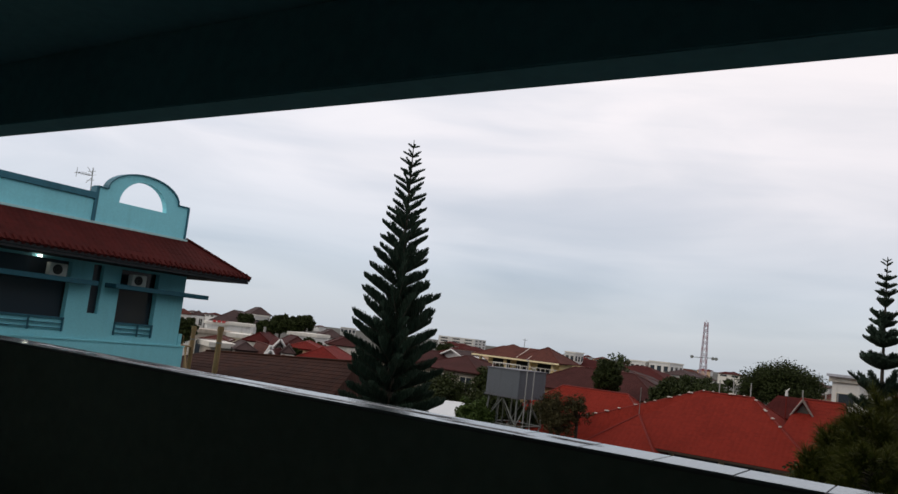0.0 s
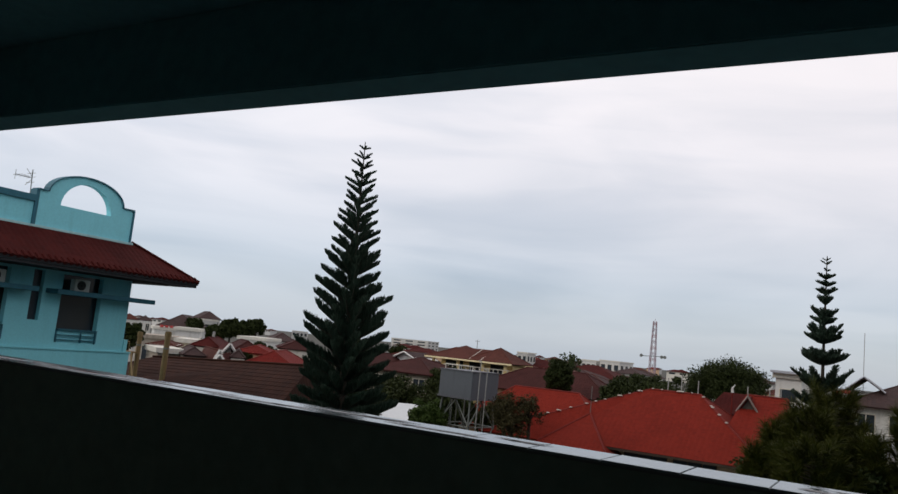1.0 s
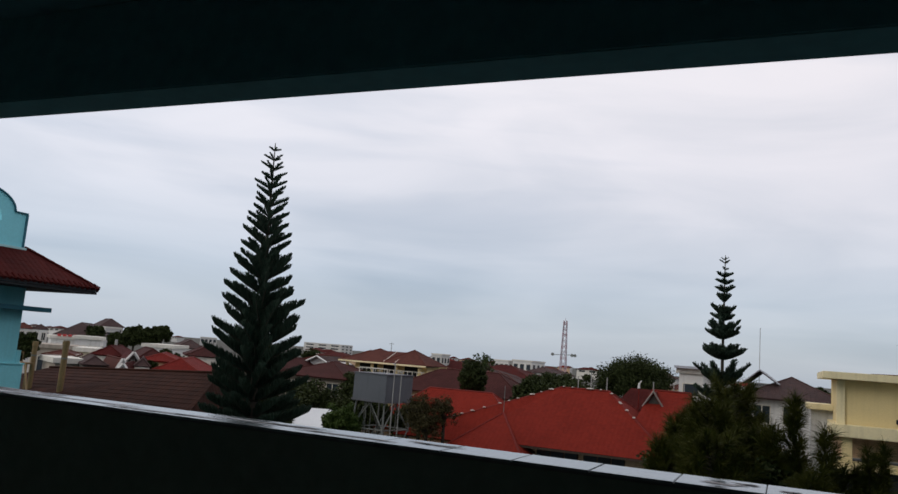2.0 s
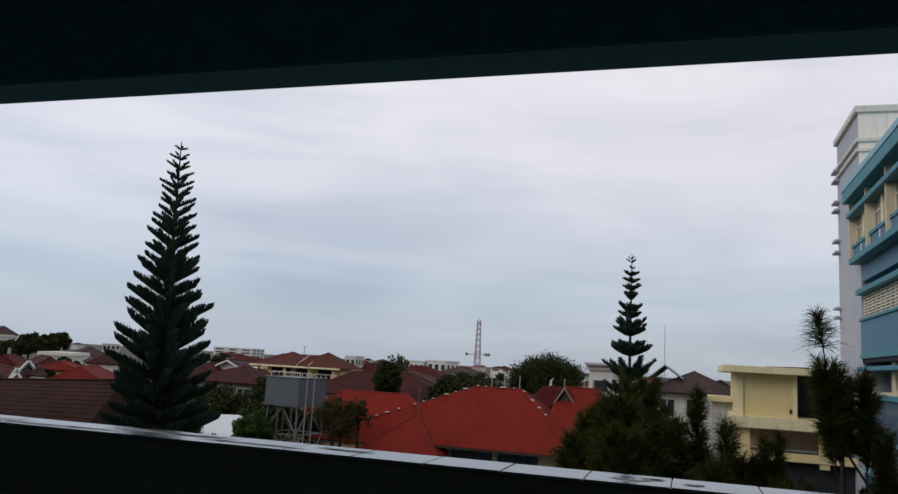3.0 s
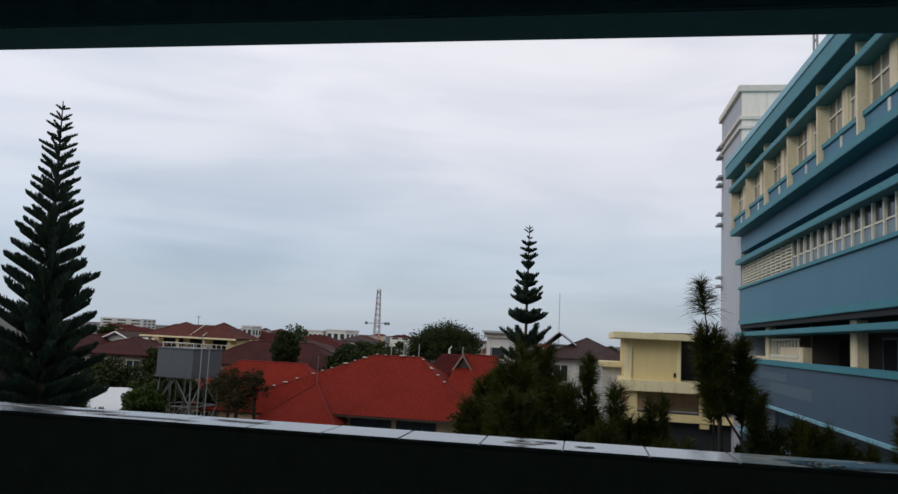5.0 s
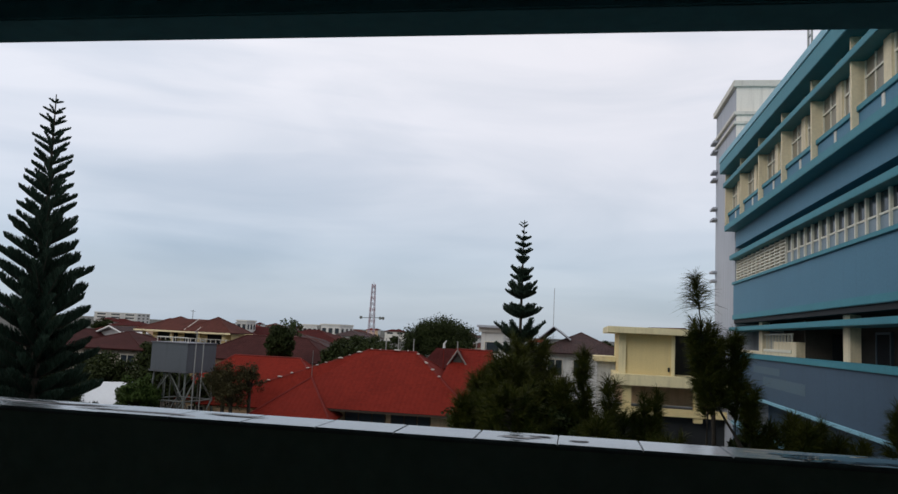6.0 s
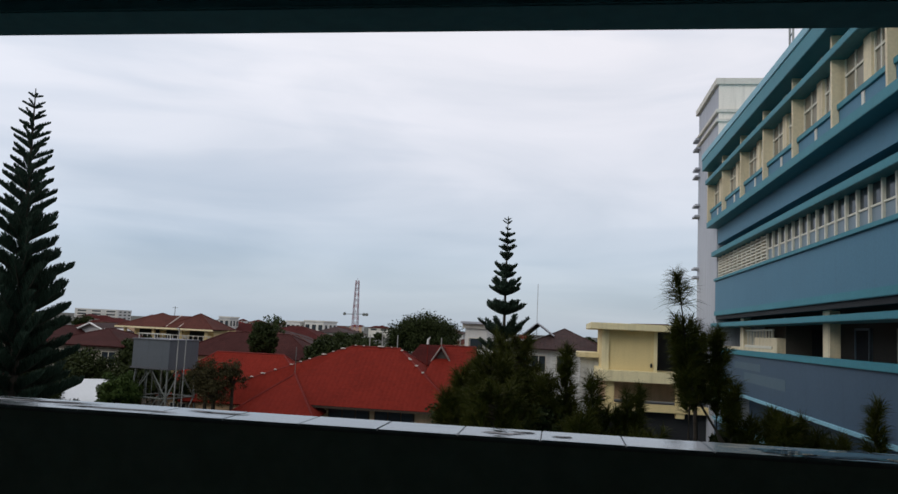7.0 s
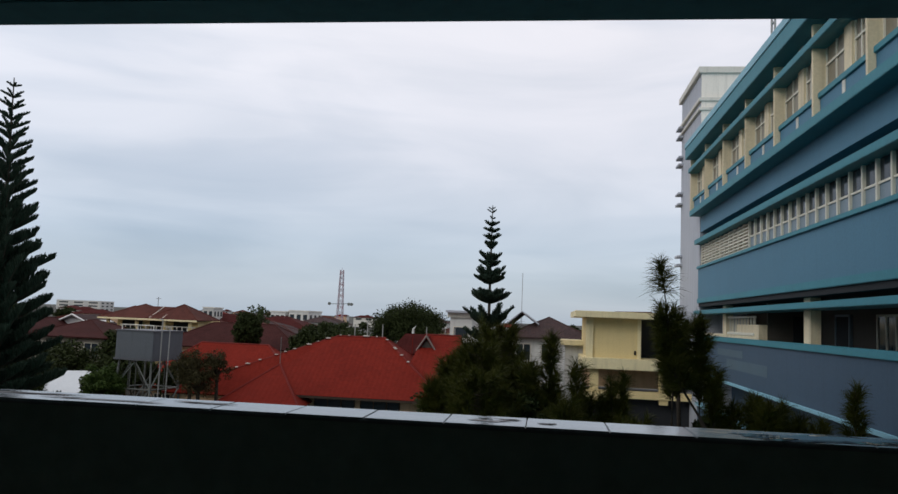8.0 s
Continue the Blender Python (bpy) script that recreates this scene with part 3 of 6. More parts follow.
# unseen block, its height set to darken the blue wing's lower wall
tagged(part("light_blocker", boxes((-17.0, 18.0, -9.0, 3.06, 2.0, 13.0)), M_TEAL), "unseen plain block over the corridor, added to hold off light", "wall", kind="structure")
beam_bm = boxes((X0, X1, 2.86, 3.12, 1.237, 1.75), bevel=0.008)
tagged(part("beam", beam_bm, M_CEIL), "dark teal concrete beam over the corridor opening", "beam", kind="structure")
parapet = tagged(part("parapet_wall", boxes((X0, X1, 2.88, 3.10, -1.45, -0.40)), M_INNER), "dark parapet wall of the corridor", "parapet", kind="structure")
part("storeys_below", boxes((X0, X1, 2.9, 3.08, -H, -1.75)), M_TEAL, parapet, "turquoise wall under the corridor")
part("grout_bed", boxes((X0, X1, 2.862, 3.118, -0.40, -0.388)), M_GROUT, parapet)


# ---- right wing: blue institution building ----
def right_wing():
    b = thing("blue_wing_building", 12, 27, -H, "long blue institutional building with cream fins and teal ledges", "building")
    ya, yb = 4.0, 45.5
    fins = [45.62 - 4.14 * i for i in range(11)]
    back = 12.5
    # solid core behind the openings, storey by storey
    part("wall", boxes((8.85, back + 6, ya, yb, 6.66, 10.2)), M_CREAM, b, "stained cream wall behind the fins")
    part("wall", boxes((8.62, back + 6, ya, yb, 5.45, 6.34)), M_BLUE, b)
    # the recess gets its shade from this near-black colour
    part("wall", boxes((9.2, back + 6, ya, yb, 3.34, 5.45)), M_DARK, b, "recess behind the window band, painted dark for shade")
    part("wall", boxes((8.52, back + 6, ya, yb, 1.42, 3.33)), M_BLUE, b, "smooth blue wall band")
    part("wall_foot", boxes((8.46, 8.52, ya, yb, 1.40, 1.66), bevel=0.02), M_BLUET, b)
    part("wall", boxes((11.2, back + 6, ya, yb, -2.6, 1.42)), M_TAUPE, b, "taupe corridor wall, darkened for shade")
    part("wall", boxes((8.54, 8.8, ya, yb, -2.42, -0.60)), M_BLUEG, b, "smooth grey-blue corridor parapet, darkened for shade")
    part("floor_slab", boxes((8.56, 11.2, ya, yb, -1.75, -1.45)), M_OFFW, b)
    # corridor ceiling painted near-black for shade
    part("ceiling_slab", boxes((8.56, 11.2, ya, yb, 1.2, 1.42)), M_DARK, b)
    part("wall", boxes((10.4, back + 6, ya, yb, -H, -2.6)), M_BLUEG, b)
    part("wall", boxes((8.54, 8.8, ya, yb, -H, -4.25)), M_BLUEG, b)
    part("parapet_lip", boxes((8.42, 8.86, ya, yb, -4.25, -4.08), bevel=0.02), M_BLUEL, b)
    # ledges and fascia
    part("roof_fascia", boxes((7.72, 9.3, ya, yb, 9.62, 10.22), bevel=0.02), M_BLUET, b)
    part("roof_edge", boxes((7.68, back + 6, ya, yb, 10.22, 10.55), bevel=0.02), M_BLUEL, b)
    part("sunshade_ledge", boxes((7.9, 8.6, ya, yb, 8.83, 9.08), bevel=0.015), M_BLUET, b)
    part("slab_edge", boxes((8.0, 9.3, ya, yb, 6.34, 6.66), bevel=0.015), M_BLUET, b)
    part("sunshade_ledge", boxes((8.28, 9.0, ya, yb, 4.72, 4.98), bevel=0.015), M_BLUET, b)
    part("window_sill", boxes((8.42, 9.25, ya, yb, 3.335, 3.48), bevel=0.012), M_BLUET, b)
    part("sunshade_ledge", boxes((8.28, 9.4, ya, yb, 0.77, 0.98), bevel=0.015), M_BLUET, b)
    part("parapet_cap", boxes((8.44, 8.86, ya, yb, -0.60, -0.37), bevel=0.015), M_BLUET, b)
    part("wall_foot", boxes((8.46, 8.88, ya, yb, -2.55, -2.42), bevel=0.015), M_BLUEL, b)
    # top storey: fins, sills and window bays
    for i, y in enumerate(fins[:-1]):
        part("fin", boxes((8.04, 8.85, y - 0.14, y, 6.66, 9.62), bevel=0.01), M_CREAM, b, "rain-stained cream fin" if i == 0 else "")
        y0, y1 = fins[i + 1], y - 0.14
        sill = part("bay_panel", boxes((8.24, 8.52, y0 + 0.02, y1 - 0.02, 6.66, 7.22)), M_BLUE, b)
        part("bay_sill", boxes((8.17, 8.52, y0 + 0.02, y1 - 0.02, 7.22, 7.40), bevel=0.012), M_BLUET, sill)
        part("drain_strip", boxes((8.21, 8.24, (y0 + y1) / 2 - 0.1, (y0 + y1) / 2 + 0.1, 6.67, 7.2)), M_OFFW, sill)
        part("pier", boxes((8.34, 8.85, (y0 + y1) / 2 - 0.28, (y0 + y1) / 2 + 0.28, 7.40, 9.6)), M_CREAM, b)
        part("pier", boxes((8.34, 8.85, y0 + 0.0, y0 + 0.75, 7.40, 9.6)), M_CREAM, b)
        for c, d in ((y0 + 0.75, (y0 + y1) / 2 - 0.28), ((y0 + y1) / 2 + 0.28, y1)):
            win = part("window", boxes((8.42, 8.50, c, c + 0.07, 7.4, 9.3), (8.42, 8.50, d - 0.07, d, 7.4, 9.3), (8.42, 8.50, (c + d) / 2 - 0.035, (c + d) / 2 + 0.035, 7.4, 9.3),
                                       (8.41, 8.51, c, d, 8.25, 8.32), (8.41, 8.51, c, d, 9.2, 9.3)), M_FRAME, b)
            part("pane", boxes((8.46, 8.48, c, d, 7.4, 9.3)), M_BLIND, win)
    # middle storey: a band of narrow lights under a ledge, louvred at its far end
    mull = [20.83 + 0.945 * k for k in range(-17, 27)]
    for y in mull:
        part("mullion", boxes((8.66, 8.86, y - 0.045, y + 0.045, 3.48, 4.72)), M_FRAME, b)
    part("transom", boxes((8.70, 8.80, ya, yb, 4.02, 4.08)), M_FRAME, b)
    for a, c in zip(mull[:-1], mull[1:]):
        if a < 34.3:
            part("panel", boxes((8.74, 8.78, a + 0.045, c - 0.045, 3.48, 4.02)), M_PANEL, b)
            part("pane", boxes((8.76, 8.78, a + 0.045, c - 0.045, 4.08, 4.72)), M_GLASS, b)
        else:
            part("louvre", boxes(*[(8.66, 8.80, a + 0.045, c - 0.045, z, z + 0.05) for z in np.arange(3.55, 4.7, 0.15)]), M_FRAME, b)
    # open corridor storey: columns, doors and a screened window seen over its parapet
    for y in (15.6, 28.1, 40.6):
        part("column", boxes((8.9, 9.25, y - 0.35, y + 0.35, -1.45, 1.2), bevel=0.01), M_CREAM, b)
    for y0, y1 in ((18.2, 19.2), (22.4, 23.4), (30.4, 31.7)):
        # near-black sheet paints in the darkness of the open doorway
        door = part("door", boxes((11.12, 11.2, y0, y1, -1.45, 0.65)), M_DARK, b, "open doorway, a sheet painted near-black for shade")
        part("door_frame", boxes((11.08, 11.2, y0 - 0.08, y0, -1.45, 0.73), (11.08, 11.2, y1, y1 + 0.08, -1.45, 0.73), (11.08, 11.2, y0, y1, 0.65, 0.73)), M_PANEL, door)
    for y0, y1 in ((8.0, 12.0), (13.6, 16.4), (25.0, 28.0)):
        win = part("window", boxes(*[(11.1, 11.2, y, y + 0.07, -0.7, 0.7) for y in np.linspace(y0, y1 - 0.07, 5)], (11.1, 11.2, y0, y1, 0.63, 0.7), (11.1, 11.2, y0, y1, -0.7, -0.63)), M_FRAME, b)
        part("pane", boxes((11.14, 11.18, y0, y1, -0.7, 0.7)), M_GLASS, win)
    part("screen_wall", boxes((9.25, 11.2, 34.2, 34.4, -1.45, 1.2)), M_TAUPE, b)
    part("screen_door", boxes((10.28, 10.68, 34.15, 34.2, -1.45, 0.65)), M_DARK, b, "open doorway, a sheet painted near-black for shade")
    part("screen_block", boxes((8.9, 9.25, 34.2, 38.0, -1.45, 0.25), bevel=0.01), M_CREAM, b)
    grille = part("window", boxes(*[(8.9, 8.98, y, y + 0.07, -0.1, 0.62) for y in np.arange(35.0, 39.6, 0.55)], (8.86, 9.0, 34.9, 39.8, -0.22, -0.10), (8.9, 8.98, 34.9, 39.8, 0.55, 0.62)), M_FRAME, b, "barred cream window grille")
    part("infill", boxes((8.92, 9.1, 34.4, 45.4, -0.37, -0.22)), M_CREAM, grille)
    part("wall_patch", boxes((8.534, 8.54, 31.6, 38.4, -1.80, -1.36)), M_PATCH, b, "lighter patch of wall")
    part("wall_patch", boxes((8.534, 8.54, 35.4, 40.4, -1.24, -0.92)), M_PATCH, b)
    # rooftop tank stand
    part("roof_frame", tubes(((9.5, 34.1, 10.5), (9.5, 34.1, 14.2), 0.05), ((9.5, 34.6, 10.5), (9.5, 34.6, 14.2), 0.05), ((9.5, 34.1, 13.4), (9.5, 34.6, 13.4), 0.04), ((9.5, 34.1, 12.4), (9.5, 34.6, 12.4), 0.04)), M_PIPE, b)
    # end tower
    t = thing("pale_stair_tower", 11, 49, -H, "pale grey stair tower with cream ledges", "building")
    part("wall", boxes((8.6, 15, 45.55, 52.0, -H, 14.75)), M_GREYW, t)
    # front colour raised above the side's to make up for weak light
    part("front", boxes((8.604, 15, 45.50, 45.55, 10.0, 14.75)), M_TOWER, t, "off-white end wall, painted lighter to look lit")
    part("cap", boxes((8.42, 15.2, 45.35, 52.2, 14.75, 15.12), bevel=0.02), M_OFFW, t)
    part("band", boxes((8.45, 15.1, 45.38, 52.1, 13.1, 13.3), bevel=0.02), M_OFFW, t)
    part("band", boxes((8.45, 15.1, 45.38, 52.1, 12.55, 12.72), bevel=0.02), M_OFFW, t)
    for z in (12.95, 12.35, 11.0, 10.5, 8.6, 7.9, 4.5, 3.95, 0.6, 0.05):
        part("ledge", boxes((8.3, 8.9, 51.3, 52.5, z, z + 0.13), bevel=0.01), M_GREYW, t)


right_wing()


# ---- left wing: turquoise building with a red roof ----
def left_wing():
    k = 8 / 7
    b = thing("turquoise_wing_building", -38, 16, -H, "turquoise two-storey building with maroon tiled roof and arched roof parapet", "building")

    def B(*dims, bevel=0.0):
        return boxes(*[tuple(c * k for c in d) for d in dims], bevel=bevel)

    def P(x, y, z):
        return (x * k, y * k, z * k)

    w, yn = -28.0, 21.8
    gr = -H / k
    s = -28.25  # face of the wall inside the openings
    # wall of the top storey, pierced by window openings and a slit
    holes = [(6.0, 8.6, -1.42, 0.45), (9.6, 12.2, -1.42, 0.45), (13.2, 16.58, -1.42, 0.45), (18.68, 20.45, -1.42, 0.45)]
    ys = [2.0] + [c for h in holes[:3] for c in h[:2]] + [17.46, 17.9, 18.68, 20.45, yn]
    for a, c in zip(ys[::2], ys[1::2]):
        part("wall", B((-28.35, w, a, c, -1.6, 2.0)), M_TEAL, b)
    for a, c, z0, z1 in holes:
        part("wall", B((-28.35, w, a, c, -1.6, -1.42)), M_TEAL, b)
        part("wall", B((-28.35, w, a, c, 1.26, 2.0)), M_TEAL, b)
    part("wall", B((-28.35, w, 17.46, 17.9, -1.6, -0.59)), M_TEAL, b)
    part("wall", B((-28.35, w, 17.46, 17.9, 1.3, 2.0)), M_TEAL, b)
    part("slit_window", B((-28.3, -28.2, 17.46, 17.9, -0.59, 1.3)), M_GLASS, b)
    part("wall", B((-40.0, -28.35, yn - 0.3, yn, gr, 2.0)), M_TEAL, b)
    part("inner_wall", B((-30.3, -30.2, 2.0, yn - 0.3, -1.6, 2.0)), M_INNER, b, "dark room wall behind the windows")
    part("floor_slab", B((-40.0, -28.1, 2.0, yn - 0.3, -1.75, -1.6)), M_TEALD, b)
    part("wall", B((-40.2, -40.0, 2.0, yn, gr, 2.9)), M_TEAL, b)
    part("wall", B((-40.0, -28.35, 2.0, 2.2, gr, 2.9)), M_TEAL, b)
    part("flat_roof", B((-40.2, -28.2, 2.0, 21.1, 2.72, 2.9)), M_HOTEL, b, "plain concrete roof deck")
    part("lower_wall", B((-28.3, -27.93, 2.0, 22.12, gr, -1.66)), M_TEAL, b)
    part("lower_wall", B((-28.3, -27.96, 21.8, 21.98, -1.66, -1.1)), M_TEAL, b)
    part("lower_wall", B((-40.0, -28.3, 21.8, 22.12, gr, -1.66)), M_TEAL, b)
    part("string_course", B((-28.3, -27.88, 2.0, 22.15, -1.66, -1.60), bevel=0.008), M_TEAL, b)
    # balcony rails across the openings
    for a, c, z0, z1 in holes:
        kerb = part("balcony_panel", B((-28.12, -28.02, a, c, -1.42, -1.36)), M_TEAL, b)
        part("rail", B((-28.02, -27.94, a, c, -0.90, -0.84), (-28.0, -27.95, a, c, -1.1, -1.06), (-28.0, -27.95, a, c, -1.28, -1.24),
                       (-28.02, -27.94, a, a + 0.05, -1.36, -0.84), (-28.02, -27.94, c - 0.05, c, -1.36, -0.84), (-28.0, -27.95, a + (c - a) * 0.6, a + (c - a) * 0.6 + 0.05, -1.36, -0.88)), M_TEALD, kerb)
        part("backing", B((-28.34, -28.06, a, c, -1.36, -0.90)), M_TEAL, kerb)
        wn_ = part("window", B((-28.32, -28.26, a, c, 0.5, 0.58), (-28.32, -28.26, a, a + 0.06, -0.86, 1.26), (-28.32, -28.26, c - 0.06, c, -0.86, 1.26)), M_DARK, b)
        part("pane", B((-28.31, -28.29, a, c, -0.86, 1.26)), M_GLASS, wn_)
    # concrete hoods over the windows
    for a, c in ((5.6, 9.0), (9.3, 12.5), (12.9, 17.3), (18.3, 22.6)):
        part("window_hood", B((-28.0, -27.25, a * 0.985, c * 0.985 + 0.25, 0.47, 0.65), bevel=0.01), M_TEALD, b, "dark turquoise concrete hood")
    # roof slopes with a wide overhang
    e, ze, over = -26.1, 1.60, 1.9
    roof_slope("roof_slope", P(e, 2.0, ze), P(e, yn + over, ze), P(w, 21.5, 2.92), P(w, 2.0, 2.92), M_MAROON, b, label="maroon clay tiles")
    roof_slope("roof_slope", P(e, yn + over, ze), P(-41, yn + over, ze), P(-41, 21.5, 2.92), P(w, 21.5, 2.92), M_MAROON, b)
    ridge_caps("ridge", P(e, yn + over, ze + 0.03), P(w, 21.5, 2.97), M_MAROON, b, pieces=True)
    run = (Vector(P(w, 0, 2.92)) - Vector(P(e, 0, ze))).normalized()
    tip = bmesh.new()
    tube(tip, tuple(-run * 0.05), tuple(run * 0.34), 0.085, 0.075, n=8)
    end_me = bpy.data.meshes.new("eave_tile")
    tip.to_mesh(end_me)
    tip.free()
    end_me.materials.append(M_MAROON)
    for i in range(88):
        ob = new("eave_tile", end_me)
        ob.parent = b
        ob.matrix_parent_inverse = Matrix.Translation(-Vector(b.location))
        ob.location = Vector(P(e, yn + over, ze)) + Vector((0.0, -0.12 - 0.285 * i, H + 0.012 * math.sin(i * 1.7)))
    # soffit and fascia carry the eave's shade in their near-black colour
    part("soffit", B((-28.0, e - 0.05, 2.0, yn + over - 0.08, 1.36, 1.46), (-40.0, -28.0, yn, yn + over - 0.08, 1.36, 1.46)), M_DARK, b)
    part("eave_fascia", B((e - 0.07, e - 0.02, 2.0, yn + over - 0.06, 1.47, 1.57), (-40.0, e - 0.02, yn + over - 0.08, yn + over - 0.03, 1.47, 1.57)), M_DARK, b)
    # roof parapet with its arched gable
    part("roof_parapet", B((-28.2, -27.97, 2.0, 17.03, 2.9, 3.79)), M_TEAL, b)
    part("parapet_cap", B((-28.28, -27.88, 2.0, 16.98, 3.79, 4.03), bevel=0.01), M_TEALD, b)
    part("parapet_foot", B((-28.1, -27.86, 2.0, 21.45, 2.84, 2.93), bevel=0.008), M_TEALL, b)
    part("roof_parapet", B((-40.0, -28.0, 21.1, 21.3, 2.9, 3.6)), M_TEAL, b)
    pts = [(17.03, 2.93), (17.03, 4.27), (17.47, 4.27)]
    cy, rz, ry = 19.11, 0.86, 1.64
    arch_n = 20
    pts += [(cy - ry * math.cos(math.pi * i / arch_n), 4.27 + rz * math.sin(math.pi * i / arch_n)) for i in range(1, arch_n)]
    pts += [(20.75, 4.27), (21.33, 4.27), (21.33, 2.93)]
    hole = [(18.02, 3.85)] + [(cy + 0.02 - 1.11 * math.cos(math.pi * i / 16), 3.85 + 1.02 * math.sin(math.pi * i / 16)) for i in range(1, 16)] + [(20.25, 3.85)]
    bm = bmesh.new()
    rings = []
    for x in (-28.22, -27.95):
        ov = [bm.verts.new(P(x, *p)) for p in pts]
        hv = [bm.verts.new(P(x, *p)) for p in hole]
        rings.append((ov, hv))
        edges = [bm.edges.new((r[i], r[(i + 1) % len(r)])) for r in (ov, hv) for i in range(len(r))]
        bmesh.ops.triangle_fill(bm, edges=edges, use_beauty=True)
    for a, c in zip(rings[0], rings[1]):
        for i in range(len(a)):
            j = (i + 1) % len(a)
            bm.faces.new((a[i], a[j], c[j], c[i]))
    gable = part("arched_gable", bm, M_TEAL, b, "turquoise gable wall with a half-round opening")
    rim = bmesh.new()
    for p, q in zip(pts[1:-1], pts[2:-1]):
        d = Vector((0, q[0] - p[0], q[1] - p[1]))
        n = Vector((0, -d.z, d.y)).normalized() * 0.05
        quad = [P(-27.88, *p), P(-27.88, *q), P(-28.28, *q), P(-28.28, *p)]
        up = [tuple(Vector(c) + n) for c in quad]
        lo, hi = [rim.verts.new(c) for c in quad], [rim.verts.new(c) for c in up]
        rim.faces.new(lo)
        rim.faces.new(hi[::-1])
        for i in range(4):
            j = (i + 1) % 4
            rim.faces.new((lo[i], lo[j], hi[j], hi[i]))
    part("rim", rim, M_TEALD, gable)
    part("corner_strip", B((-28.28, -27.9, 16.97, 17.1, 2.93, 4.27)), M_TEALD, gable)
    part("corner_strip", B((-28.28, -27.9, 21.28, 21.36, 2.93, 4.27)), M_TEALD, gable)
    # a lit bulb under the eaves
    part("bulb", boxes(tuple(c * k for c in (-27.95, -27.85, 15.15, 15.32, 1.26, 1.33)), bevel=0.03), M_LAMP, b)

    # outdoor units of the air conditioning, standing on the hoods
    for y in (15.72, 19.16):
        ac = thing("ac_outdoor_unit", -27.6 * k, y * k, 0.65 * k, "off-white air conditioning unit on a window hood", "air conditioner", "outdoor units on the hoods")
        y0, y1, z0, z1 = y * 0.986 * k, (y + 0.66) * 0.986 * k, 0.65 * k, 1.11 * k
        part("casing", boxes((-27.85 * k, -27.55 * k, y0, y1, z0, z1), bevel=0.02), M_AC, ac)
        bm = bmesh.new()
        tube(bm, (-27.56 * k, y0 + (y1 - y0) * 0.42, (z0 + z1) / 2), (-27.53 * k, y0 + (y1 - y0) * 0.42, (z0 + z1) / 2), 0.21, n=20)
        fan = part("fan_grille", bm, M_GRILLE, ac)
        bm = bmesh.new()
        for r in (0.08, 0.15):
            for i in range(16):
                a, c = 2 * math.pi * i / 16, 2 * math.pi * (i + 1) / 16
                yc, zc = y0 + (y1 - y0) * 0.42, (z0 + z1) / 2
                tube(bm, (-27.52 * k, yc + r * math.cos(a), zc + r * math.sin(a)), (-27.52 * k, yc + r * math.cos(c), zc + r * math.sin(c)), 0.006, n=4)
        part("guard_ring", bm, M_STEEL, fan)

    ant = thing("tv_antenna", -28.4 * k, 17.1 * k, 3.0 * k, "thin aluminium television antenna behind the parapet", "antenna")
    part("mast", tubes((P(-28.35, 17.05, 2.95), P(-28.35, 16.95, 5.0), 0.022)), M_STEEL, ant)
    part("boom", tubes((P(-28.35, 16.98, 4.68), P(-28.35, 16.3, 4.68), 0.014)), M_STEEL, ant)
    part("rods", tubes((P(-28.35, 16.32, 4.50), P(-28.35, 16.32, 4.86), 0.012), *[(P(-28.35 - 0.3, 16.4 + 0.13 * i, 4.68), P(-28.35 + 0.3, 16.4 + 0.13 * i, 4.70), 0.008) for i in range(5)]), M_STEEL, ant)
    part("reflector", tubes((P(-28.35, 16.98, 4.72), P(-28.35, 16.72, 4.98), 0.012), (P(-28.35, 16.98, 4.64), P(-28.35, 16.75, 4.36), 0.012), (P(-28.6, 16.92, 4.85), P(-28.1, 16.92, 4.85), 0.01), (P(-28.6, 16.92, 4.5), P(-28.1, 16.92, 4.5), 0.01)), M_STEEL, ant)


left_wing()


